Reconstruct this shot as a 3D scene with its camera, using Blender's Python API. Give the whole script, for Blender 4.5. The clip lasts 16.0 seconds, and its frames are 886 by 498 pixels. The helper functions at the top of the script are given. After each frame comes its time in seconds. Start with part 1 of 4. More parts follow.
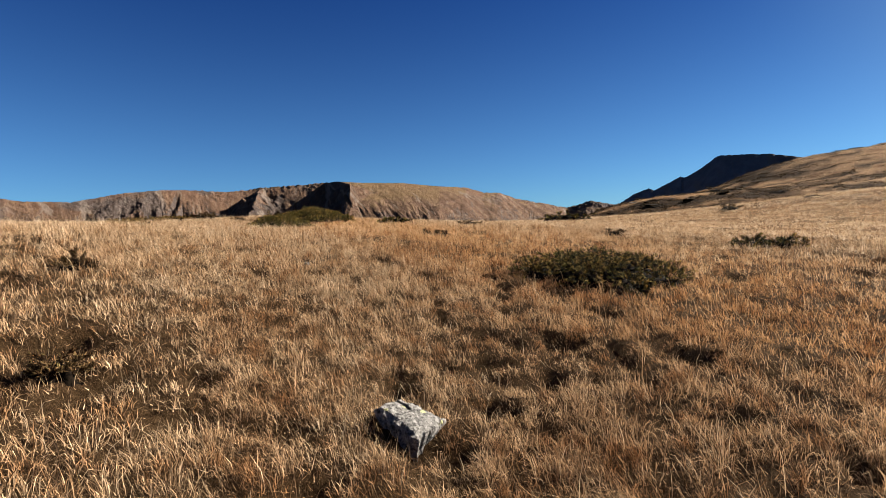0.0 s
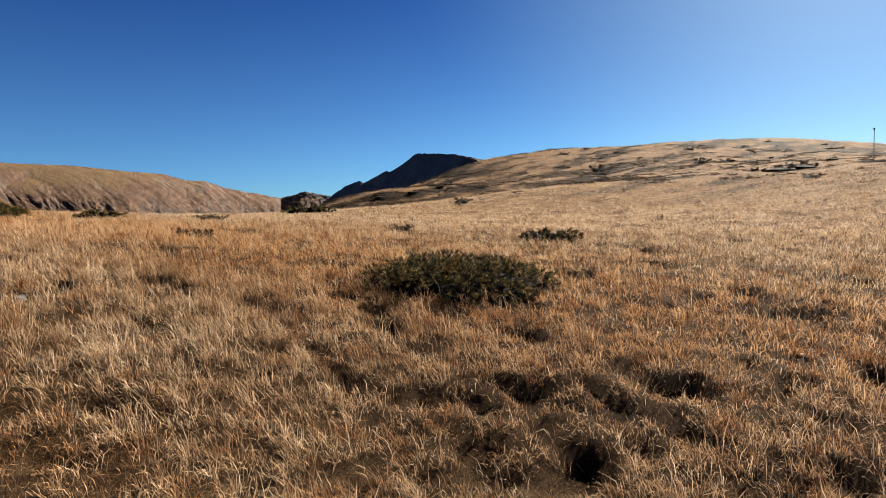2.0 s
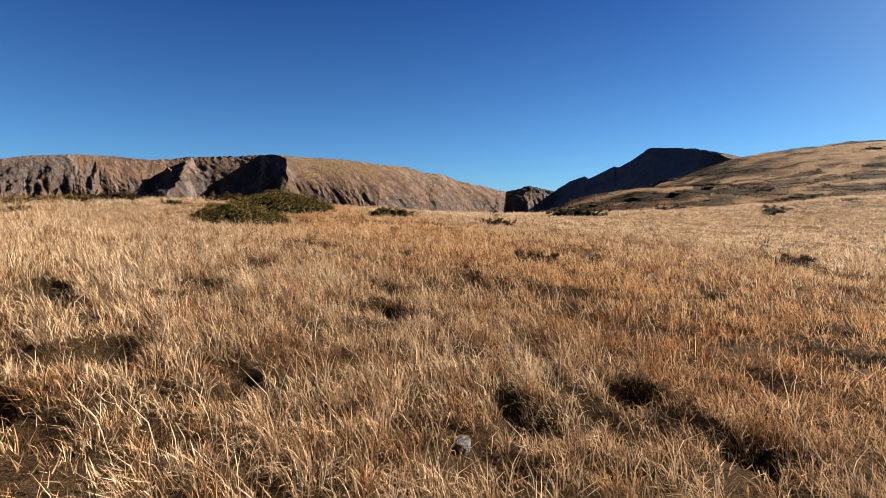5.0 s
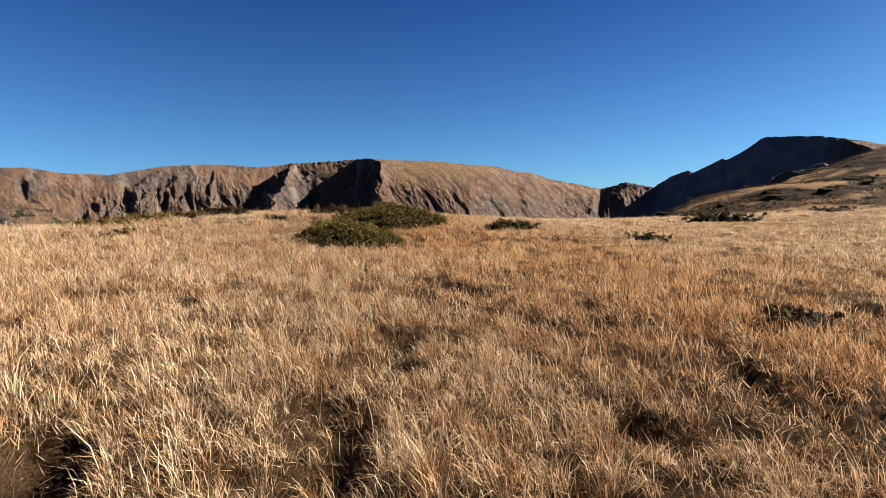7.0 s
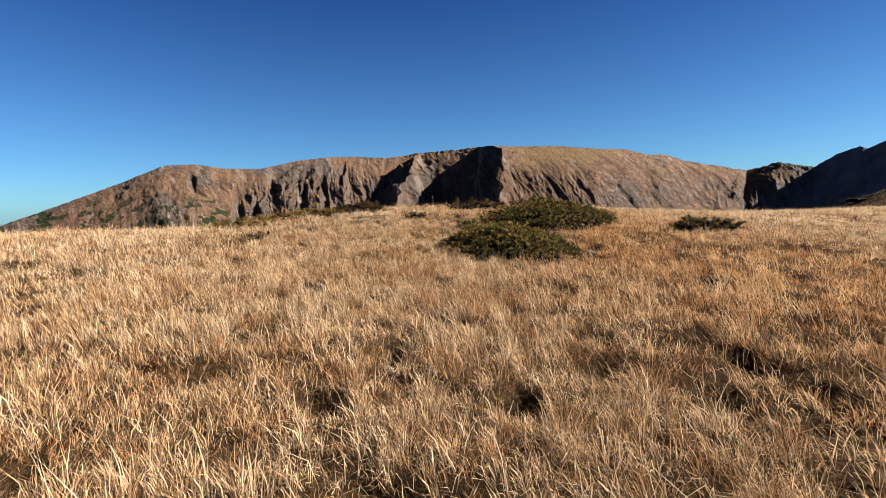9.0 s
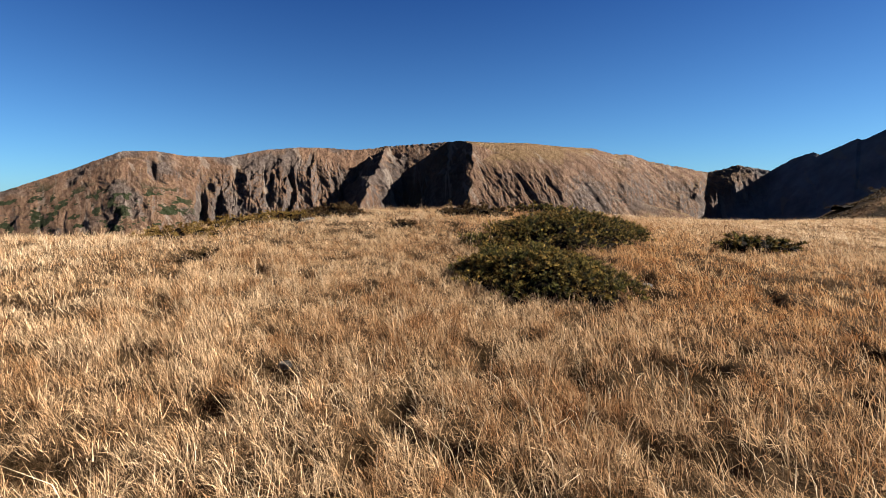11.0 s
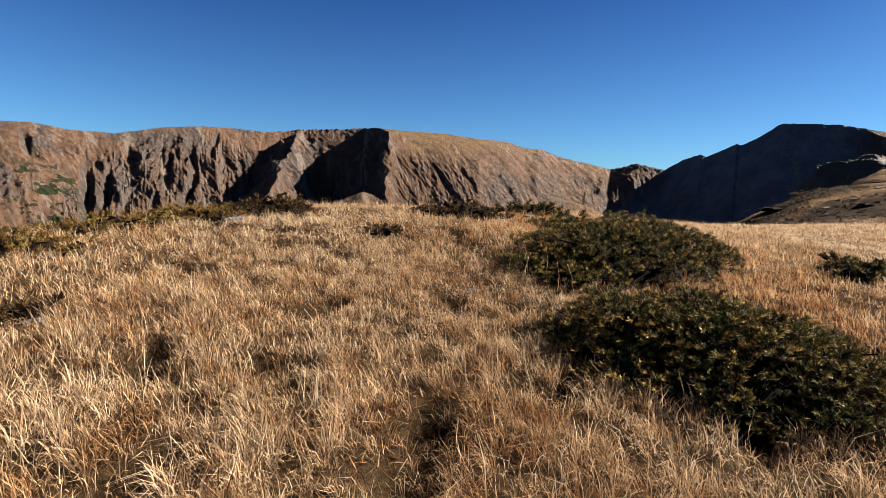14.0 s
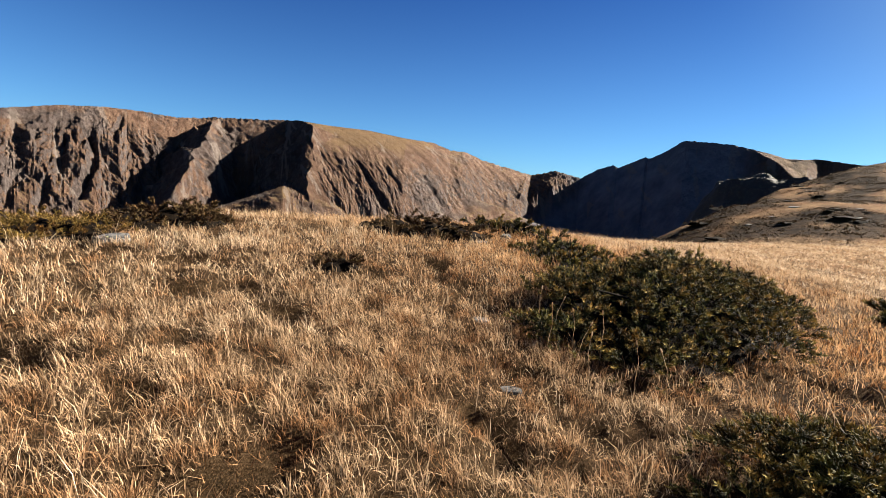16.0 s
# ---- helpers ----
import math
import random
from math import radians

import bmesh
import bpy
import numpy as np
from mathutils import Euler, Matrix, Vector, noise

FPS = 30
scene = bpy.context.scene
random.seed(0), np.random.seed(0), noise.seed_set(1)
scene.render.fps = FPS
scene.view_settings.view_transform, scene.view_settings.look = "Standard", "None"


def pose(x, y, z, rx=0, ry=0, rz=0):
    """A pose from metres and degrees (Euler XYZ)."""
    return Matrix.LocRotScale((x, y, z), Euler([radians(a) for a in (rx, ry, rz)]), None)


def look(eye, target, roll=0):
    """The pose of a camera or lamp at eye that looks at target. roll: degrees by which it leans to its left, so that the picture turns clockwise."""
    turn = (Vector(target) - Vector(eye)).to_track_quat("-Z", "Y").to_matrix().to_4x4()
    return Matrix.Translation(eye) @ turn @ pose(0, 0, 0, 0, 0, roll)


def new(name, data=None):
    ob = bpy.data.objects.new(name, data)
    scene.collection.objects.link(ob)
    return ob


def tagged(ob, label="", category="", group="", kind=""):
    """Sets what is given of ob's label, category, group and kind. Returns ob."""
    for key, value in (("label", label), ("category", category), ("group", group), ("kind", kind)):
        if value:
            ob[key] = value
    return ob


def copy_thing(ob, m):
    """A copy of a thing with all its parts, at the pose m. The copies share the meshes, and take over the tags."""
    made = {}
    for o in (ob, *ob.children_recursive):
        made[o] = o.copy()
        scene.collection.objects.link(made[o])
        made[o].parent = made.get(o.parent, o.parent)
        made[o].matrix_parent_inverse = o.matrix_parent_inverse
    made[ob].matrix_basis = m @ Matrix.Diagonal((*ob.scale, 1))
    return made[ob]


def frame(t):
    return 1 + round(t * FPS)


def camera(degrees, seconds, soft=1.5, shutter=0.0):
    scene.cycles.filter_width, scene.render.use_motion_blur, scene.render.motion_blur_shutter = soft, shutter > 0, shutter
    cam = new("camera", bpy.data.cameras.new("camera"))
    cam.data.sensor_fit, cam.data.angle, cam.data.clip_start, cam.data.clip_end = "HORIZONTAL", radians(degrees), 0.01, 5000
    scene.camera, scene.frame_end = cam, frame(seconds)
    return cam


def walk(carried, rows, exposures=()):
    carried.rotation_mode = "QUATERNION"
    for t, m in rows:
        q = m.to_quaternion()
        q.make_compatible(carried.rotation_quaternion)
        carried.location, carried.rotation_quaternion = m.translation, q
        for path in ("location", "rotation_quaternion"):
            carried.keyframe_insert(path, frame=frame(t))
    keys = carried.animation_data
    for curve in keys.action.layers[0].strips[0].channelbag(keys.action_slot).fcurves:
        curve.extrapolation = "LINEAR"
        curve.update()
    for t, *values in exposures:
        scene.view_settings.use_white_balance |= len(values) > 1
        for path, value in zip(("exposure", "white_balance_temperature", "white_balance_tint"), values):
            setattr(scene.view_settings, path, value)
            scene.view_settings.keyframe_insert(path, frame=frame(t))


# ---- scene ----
# camera and its walk
cam = camera(81.4, 16.0, soft=0.6)


def eye_row(t, x, y, z, yaw, pitch, roll):
    return t, pose(x, y, z, 90 + pitch, 0, yaw) @ pose(0, 0, 0, 0, 0, roll)


walk(cam, [eye_row(*r) for r in (
    (0.0, 0.00, 0.00, 0.00, 0.00, -1.76, -2.27),
    (0.5, -0.37, 0.63, 0.01, -6.12, -2.22, -2.18),
    (1.0, -0.67, 1.26, 0.06, -15.88, -3.13, -1.40),
    (1.5, -0.99, 1.86, 0.16, -27.63, -3.90, -2.85),
    (2.0, -1.42, 2.46, 0.24, -30.85, -4.17, -2.77),
    (2.5, -1.71, 3.14, 0.33, -33.21, -3.54, -2.83),
    (3.0, -2.03, 3.80, 0.42, -32.33, -4.83, -2.38),
    (3.5, -2.26, 4.50, 0.59, -23.33, -5.19, -2.04),
    (4.0, -2.51, 5.18, 0.61, -17.74, -4.90, 0.07),
    (4.5, -2.75, 5.95, 0.66, -11.37, -4.72, 0.29),
    (5.0, -2.95, 6.73, 0.81, -6.87, -4.11, -0.16),
    (7.5, -4.35, 10.19, 1.31, 6.51, -3.99, -0.79),
    (8.0, -4.78, 10.82, 1.35, 9.58, -3.73, -0.63),
    (8.5, -5.14, 11.51, 1.49, 9.71, -4.79, -1.70),
    (9.0, -5.43, 12.21, 1.59, 16.58, -5.13, -1.76),
    (9.5, -5.72, 12.88, 1.64, 14.07, -5.92, -0.96),
    (10.0, -6.10, 13.58, 1.74, 15.31, -5.96, -1.15),
    (12.5, -8.17, 16.52, 2.01, 8.85, -5.52, 1.00),
    (13.0, -8.63, 17.23, 1.99, 9.21, -6.14, 1.15),
    (13.5, -9.05, 17.92, 1.99, 9.94, -5.60, 1.33),
    (14.0, -9.37, 18.67, 2.02, 3.47, -6.96, 1.46),
    (14.5, -9.61, 19.33, 2.14, 2.19, -7.09, 1.88),
    (15.0, -9.85, 19.96, 2.18, -4.51, -6.19, 3.24),
    (15.5, -10.08, 20.58, 2.14, -6.87, -7.61, 4.14),
    (16.0, -10.28, 21.25, 2.21, -5.15, -6.61, 4.05),
)], exposures=((0.0, 2.22), (2.0, 2.29), (5.0, 2.37), (9.0, 2.39), (14.0, 2.42), (16.0, 2.62)))

# world, sun and exposure
SUN_AZ, SUN_EL = -72.0, 30.0          # degrees to the left of +y, and above the level
sun_way = Vector((-math.sin(radians(SUN_AZ)) * math.cos(radians(SUN_EL)), math.cos(radians(SUN_AZ)) * math.cos(radians(SUN_EL)), math.sin(radians(SUN_EL))))
world = bpy.data.worlds.new("sky")
scene.world = world
world.use_nodes = True
wn = world.node_tree.nodes
sky = wn.new("ShaderNodeTexSky")
sky.sky_type = "NISHITA"
sky.sun_disc = False
sky.sun_elevation = radians(SUN_EL)
sky.sun_rotation = radians(-SUN_AZ)
sky.altitude = 2300
sky.air_density, sky.dust_density, sky.ozone_density = 1.0, 1.8, 2.5
wn["Background"].inputs["Strength"].default_value = 0.0205
links_ = world.node_tree.links
way_up, parts_, high = wn.new("ShaderNodeTexCoord"), wn.new("ShaderNodeSeparateXYZ"), wn.new("ShaderNodeMapRange")
links_.new(way_up.outputs["Generated"], parts_.inputs[0])
high.interpolation_type = "SMOOTHSTEP"
high.inputs["From Min"].default_value, high.inputs["From Max"].default_value = 0.0, 0.55
links_.new(parts_.outputs["Z"], high.inputs["Value"])
air = wn.new("ShaderNodeMix")            # thin clear air: deeper blue towards the zenith
air.data_type = "RGBA"
air.inputs[6].default_value, air.inputs[7].default_value = (0.46, 0.82, 1.10, 1), (0.10, 0.325, 0.78, 1)
links_.new(high.outputs[0], air.inputs[0])
top_ = wn.new("ShaderNodeMapRange")
top_.interpolation_type = "SMOOTHSTEP"
top_.inputs["From Min"].default_value, top_.inputs["From Max"].default_value = 0.45, 0.80
links_.new(parts_.outputs["Z"], top_.inputs["Value"])
zenith = wn.new("ShaderNodeMix")
zenith.data_type = "RGBA"
zenith.inputs[7].default_value = (0.035, 0.075, 0.15, 1)
links_.new(top_.outputs[0], zenith.inputs[0])
links_.new(air.outputs[2], zenith.inputs[6])
near_sun = wn.new("ShaderNodeVectorMath")      # whiter air round the sun
near_sun.operation = "DOT_PRODUCT"
links_.new(way_up.outputs["Generated"], near_sun.inputs[0])
near_sun.inputs[1].default_value = sun_way
glow = wn.new("ShaderNodeMapRange")
glow.interpolation_type = "SMOOTHSTEP"
glow.inputs["From Min"].default_value, glow.inputs["From Max"].default_value = 0.76, 1.02
links_.new(near_sun.outputs["Value"], glow.inputs["Value"])
milky = wn.new("ShaderNodeMix")
milky.data_type = "RGBA"
milky.inputs[7].default_value = (0.62, 0.84, 0.98, 1)
links_.new(glow.outputs[0], milky.inputs[0])
links_.new(zenith.outputs[2], milky.inputs[6])
deep = wn.new("ShaderNodeMix")
deep.data_type, deep.blend_type = "RGBA", "MULTIPLY"
deep.inputs[0].default_value = 1.0
links_.new(sky.outputs[0], deep.inputs[6])
far_side = wn.new("ShaderNodeMapRange")
far_side.inputs["From Min"].default_value, far_side.inputs["From Max"].default_value = 0.75, -0.4
far_side.inputs["To Min"].default_value, far_side.inputs["To Max"].default_value = 0.93, 1.13
links_.new(near_sun.outputs["Value"], far_side.inputs["Value"])
fuller = wn.new("ShaderNodeVectorMath")
fuller.operation = "SCALE"
links_.new(milky.outputs[2], fuller.inputs[0])
links_.new(far_side.outputs[0], fuller.inputs["Scale"])
links_.new(fuller.outputs[0], deep.inputs[7])
links_.new(deep.outputs[2], wn["Background"].inputs["Color"])
sun_data = bpy.data.lights.new("sun", "SUN")
sun_data.energy, sun_data.angle, sun_data.color = 5.0, radians(0.53), (1.0, 0.905, 0.77)
sun = new("sun", sun_data)
sun.matrix_world = look(sun_way * 50, (0, 0, 0))


# noise on arrays
def lattice(ix, iy, seed):
    h = (ix * 374761393 + iy * 668265263 + seed * 144269504) & 0xFFFFFFFF
    h = ((h ^ (h >> 13)) * 1274126177) & 0xFFFFFFFF
    return ((h ^ (h >> 16)) & 0xFFFF) / 65535.0


def vnoise(x, y, seed=0):
    x, y = np.asarray(x, float), np.asarray(y, float)
    fx, fy = np.floor(x), np.floor(y)
    ix, iy, u, v = fx.astype(np.int64), fy.astype(np.int64), x - fx, y - fy
    u, v = u * u * (3 - 2 * u), v * v * (3 - 2 * v)
    a = lattice(ix, iy, seed) * (1 - u) + lattice(ix + 1, iy, seed) * u
    b = lattice(ix, iy + 1, seed) * (1 - u) + lattice(ix + 1, iy + 1, seed) * u
    return a * (1 - v) + b * v


def fbm(x, y, seed=0, octaves=4):
    total, amp, norm = 0.0, 1.0, 0.0
    for k in range(octaves):
        total = total + amp * vnoise(x * 2 ** k + 17.3 * k, y * 2 ** k - 9.1 * k, seed + k)
        norm += amp
        amp *= 0.5
    return total / norm


def ease(a, b, x):
    t = np.clip((x - a) / (b - a), 0, 1)
    return t * t * (3 - 2 * t)


# the lie of the land
MEADOW = (1.27, -1.97, 5.3, -1.76, 4.22, -0.25, 4.4, -4.94, 4.81, -4.16, -3.58, -0.52, 1.9,
          -0.11, 1.7, 3.74, -2.07, 1.71, -3.24, 3.67, -4.01, 2.11, -3.24, 4.4, -4.69)
DIP = ((-8, 61, 2.62), (4, 61, -4.85), (16, 61, 3.02), (28, 61, 1.88))
HILL = ((45, 60, 0.89), (60, 95, -0.03), (92, 88, 0.82), (112, 58, 6.45), (112, 25, -4.5), (70, 50, 0.16), (45, 20, 0.05), (78, 108, 8.65))
BROW = ((-180, 60), (-100, 90), (-80, 122), (-64, 130), (-53, 127), (-42, 119), (-38, 113), (-31, 92), (-28, 70), (-24, 57),
        (-19, 50), (-13, 43), (-8, 33), (-3, 26), (10, 21), (25, 20.5), (45, 23), (60, 26), (100, 50), (180, 60))
MIDDLE = (-6.0, 12.0)


def tufty(x, y):
    """where grass stands in tussocks (high) and where the hollows lie between them (low), 0 to 1"""
    return fbm(x / 0.42, y / 0.42, 101, 2)


def land(x, y, rough=True):
    x, y = np.asarray(x, float), np.asarray(y, float)
    cx, cy = np.clip(x, -60, 140), np.clip(y, -40, 130)
    z = -0.7892 + 0.0707 * cx + -0.0137 * cy
    k = 0
    for a in (-22, -11, 0, 11, 22):
        for b in (-4, 9, 22, 35, 48):
            z = z + MEADOW[k] * np.exp(-((cx - a) ** 2 + (cy - b) ** 2) / 242.0)
            k += 1
    for a, b, h in DIP:
        z = z + h * np.exp(-((cx - a) ** 2 + (cy - b) ** 2) / 242.0)
    for a, b, h in HILL:
        z = z + h * np.exp(-((cx - a) ** 2 + (cy - b) ** 2) / 1352.0)
    r = np.hypot(x - MIDDLE[0], y - MIDDLE[1])
    az = np.degrees(np.arctan2(-(x - MIDDLE[0]), y - MIDDLE[1]))
    past = np.maximum(r - np.interp(az, [b[0] for b in BROW], [b[1] for b in BROW]), 0)
    z = z - np.minimum(0.05 * past ** 1.5, 0.75 * past)
    z = z - 0.2 * np.exp(-((x + 0.3) ** 2 + (y - 3.8) ** 2) / 8.0) + 0.16 * np.exp(-((x + 11) ** 2 + (y - 31) ** 2) / 30.0)
    z = z - 1.3 * np.exp(-((x - 10) ** 2 + (y - 58) ** 2) / 130.0)
    z = z - 0.65 * ease(-15.2, -19.0, x) * ease(22, 28, y)
    z = np.maximum(z, -260 + 20 * fbm(x / 300, y / 300, 5))
    if rough:
        fade = np.exp(-r / 60)
        z = z + fade * (0.14 * (fbm(x / 1.6, y / 1.6, 11, 2) - 0.5) + 0.16 * (ease(0.20, 0.43, tufty(x, y)) - 0.91))
        z = z + (1 - fade) * (0.8 * (fbm(x / 6, y / 6, 23, 3) - 0.5) + 0.55 * (fbm(x / 2.2, y / 2.2, 27, 2) - 0.5)) * ease(25, 60, r)
    return z


# meshes from arrays
def mesh_of(name, verts, faces, material, smooth=False):
    """verts: n x 3; faces: arrays of quads or triangles"""
    me = bpy.data.meshes.new(name)
    me.vertices.add(len(verts))
    me.vertices.foreach_set("co", np.ascontiguousarray(verts, np.float32).ravel())
    loops = np.concatenate([np.asarray(f, np.int32).ravel() for f in faces])
    sizes = np.concatenate([np.full(len(f), np.asarray(f).shape[1], np.int32) for f in faces])
    me.loops.add(len(loops))
    me.loops.foreach_set("vertex_index", loops)
    me.polygons.add(len(sizes))
    starts = np.concatenate([[0], np.cumsum(sizes)[:-1]]).astype(np.int32)
    me.polygons.foreach_set("loop_start", starts)
    me.polygons.foreach_set("use_smooth", np.full(len(sizes), smooth))
    me.update(calc_edges=True)
    me.materials.append(material)
    return me


def grid_faces(rows, cols, wrap=False):
    i, j = np.meshgrid(np.arange(rows - 1), np.arange(cols if wrap else cols - 1), indexing="ij")
    j2 = (j + 1) % cols
    return np.stack([i * cols + j, i * cols + j2, (i + 1) * cols + j2, (i + 1) * cols + j], -1).reshape(-1, 4)


def part(name, me, parent, label=""):
    ob = new(name, me)
    ob.parent = parent
    return tagged(ob, label)


# materials
def material(name):
    m = bpy.data.materials.new(name)
    m.use_nodes = True
    nt = m.node_tree
    return m, nt.nodes, nt.links, nt.nodes["Principled BSDF"]


def ramp(nodes, stops):
    r = nodes.new("ShaderNodeValToRGB")
    e = r.color_ramp.elements
    while len(e) < len(stops):
        e.new(0.5)
    for k, (p, c) in enumerate(stops):
        e[k].position, e[k].color = p, (*c, 1)
    return r


def noise_node(nodes, links, scale, detail=4, rough=0.55, coords=None, stretch=None):
    n = nodes.new("ShaderNodeTexNoise")
    n.inputs["Scale"].default_value, n.inputs["Detail"].default_value, n.inputs["Roughness"].default_value = scale, detail, rough
    if coords is not None:
        if stretch:
            mp = nodes.new("ShaderNodeMapping")
            mp.inputs["Scale"].default_value = stretch
            links.new(coords, mp.inputs["Vector"])
            coords = mp.outputs[0]
        links.new(coords, n.inputs["Vector"])
    return n.outputs["Fac"]


def mixed(nodes, links, fac, a, b, kind="MIX"):
    m = nodes.new("ShaderNodeMix")
    m.data_type, m.blend_type = "RGBA", kind
    for value, key in ((fac, 0), (a, 6), (b, 7)):
        if isinstance(value, (int, float)):
            m.inputs[key].default_value = value
        elif isinstance(value, tuple):
            m.inputs[key].default_value = (*value, 1)
        else:
            links.new(value, m.inputs[key])
    return m.outputs[2]


def bumped(nodes, links, bsdf, height, strength, distance):
    b = nodes.new("ShaderNodeBump")
    b.inputs["Strength"].default_value, b.inputs["Distance"].default_value = strength, distance
    links.new(height, b.inputs["Height"])
    links.new(b.outputs[0], bsdf.inputs["Normal"])


def leaf_material(name, stops, patch_stops, patch_scale, through_light, rough=0.6, tuft_scale=3.5, shine=0.12, dead=(0.42, 0.32, 0.24), rust=None, tips=False):
    """blades and needles: each its own tone, with patches over the land, some light passing through; rust: tint of the redder grass on the hill side of the trail"""
    m, n, l, bsdf = material(name)
    geo = n.new("ShaderNodeNewGeometry")
    own = ramp(n, stops)
    l.new(geo.outputs["Random Per Island"], own.inputs[0])
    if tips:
        # golden tips, with sunlit ends and shaded plume insides painted into the ramp
        tip_tone = n.new("ShaderNodeAttribute")
        tip_tone.attribute_name = "tip"
        l.new(tip_tone.outputs["Fac"], own.inputs[0])
    patch = ramp(n, patch_stops)
    wide = noise_node(n, l, patch_scale, 5, 0.6, geo.outputs["Position"])
    l.new(wide, patch.inputs[0])
    col = mixed(n, l, 1.0, own.outputs[0], patch.outputs[0], "MULTIPLY")
    tuft = ramp(n, ((0.38, dead), (0.52, (1.0, 1.0, 1.0))))
    l.new(noise_node(n, l, tuft_scale, 2, 0.5, geo.outputs["Position"]), tuft.inputs[0])
    col = mixed(n, l, 1.0, col, tuft.outputs[0], "MULTIPLY")
    if rust:
        sep, along, side, sway = n.new("ShaderNodeSeparateXYZ"), n.new("ShaderNodeMapRange"), n.new("ShaderNodeMath"), n.new("ShaderNodeMath")
        l.new(geo.outputs["Position"], sep.inputs[0])
        side.operation = sway.operation = "MULTIPLY_ADD"
        l.new(sep.outputs["Y"], side.inputs[0])
        side.inputs[1].default_value = 0.47
        l.new(sep.outputs["X"], side.inputs[2])
        l.new(noise_node(n, l, 0.35, 4, 0.6, geo.outputs["Position"]), sway.inputs[0])
        sway.inputs[1].default_value = 5.0
        l.new(side.outputs[0], sway.inputs[2])
        along.inputs["From Min"].default_value, along.inputs["From Max"].default_value = 5.2, 8.6
        l.new(sway.outputs[0], along.inputs["Value"])
        fades = n.new("ShaderNodeMapRange")
        fades.inputs["From Min"].default_value, fades.inputs["From Max"].default_value = 16.0, 11.0
        l.new(sway.outputs[0], fades.inputs["Value"])
        within = n.new("ShaderNodeMath")
        within.operation = "MULTIPLY"
        l.new(along.outputs[0], within.inputs[0])
        l.new(fades.outputs[0], within.inputs[1])
        col = mixed(n, l, within.outputs[0], col, mixed(n, l, 1.0, col, rust, "MULTIPLY"))
    l.new(col, bsdf.inputs["Base Color"])
    bsdf.inputs["Roughness"].default_value = rough
    bsdf.inputs["Specular IOR Level"].default_value = shine
    tr = n.new("ShaderNodeBsdfTranslucent")
    l.new(col, tr.inputs["Color"])
    mix = n.new("ShaderNodeMixShader")
    mix.inputs[0].default_value = through_light
    l.new(bsdf.outputs[0], mix.inputs[1])
    l.new(tr.outputs[0], mix.inputs[2])
    l.new(mix.outputs[0], n["Material Output"].inputs["Surface"])
    return m


GRASS = leaf_material("dry_grass", ((0.0, (0.018, 0.011, 0.006)), (0.3, (0.145, 0.098, 0.058)), (0.6, (0.37, 0.262, 0.165)), (1.0, (0.57, 0.44, 0.305))),
                      ((0.32, (0.76, 0.63, 0.52)), (0.5, (1.0, 0.94, 0.87)), (0.7, (1.0, 1.0, 1.0))), 0.5, 0.24, 0.6, 3.5, 0.03, (0.62, 0.50, 0.40), (1.02, 0.84, 0.65))
HEADS = leaf_material("grass_heads", ((0.0, (0.368, 0.276, 0.18)), (0.5, (0.496, 0.388, 0.268)), (1.0, (0.608, 0.512, 0.384))),
                      ((0.32, (0.88, 0.78, 0.68)), (0.6, (1.0, 1.0, 1.0))), 0.4, 0.36, 0.6, 3.5, 0.05, (0.7, 0.6, 0.5), (1.0, 0.87, 0.72))
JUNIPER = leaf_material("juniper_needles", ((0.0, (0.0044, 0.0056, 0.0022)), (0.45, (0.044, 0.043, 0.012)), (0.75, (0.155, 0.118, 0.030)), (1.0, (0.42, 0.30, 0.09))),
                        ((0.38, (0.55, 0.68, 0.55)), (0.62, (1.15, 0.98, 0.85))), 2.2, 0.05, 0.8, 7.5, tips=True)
OLIVE = leaf_material("olive_needles", ((0.0, (0.04, 0.0288, 0.008)), (0.4, (0.112, 0.0736, 0.0176)), (0.75, (0.2, 0.132, 0.032)), (1.0, (0.272, 0.168, 0.048))),
                      ((0.35, (0.75, 0.72, 0.7)), (0.65, (1.0, 1.0, 1.0))), 3.0, 0.10, 0.85)
HEATH = leaf_material("heath_leaves", ((0.0, (0.024, 0.0144, 0.0072)), (0.45, (0.068, 0.04, 0.0168)), (0.8, (0.128, 0.0768, 0.0304)), (1.0, (0.088, 0.0704, 0.024))),
                      ((0.35, (0.75, 0.75, 0.7)), (0.65, (1.0, 1.0, 1.0))), 3.0, 0.05, 0.85)


# stems and pole; near black so the shrub cores pass for shaded gaps
def make_twig_and_shade():
    m, n, l, b = material("twigs_and_shade")
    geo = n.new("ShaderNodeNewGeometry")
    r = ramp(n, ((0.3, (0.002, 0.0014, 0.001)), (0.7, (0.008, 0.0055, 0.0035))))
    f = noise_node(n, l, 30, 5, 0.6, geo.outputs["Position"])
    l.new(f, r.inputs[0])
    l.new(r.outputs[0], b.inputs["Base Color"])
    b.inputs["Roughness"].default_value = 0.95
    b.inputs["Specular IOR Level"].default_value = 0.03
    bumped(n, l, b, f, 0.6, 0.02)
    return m


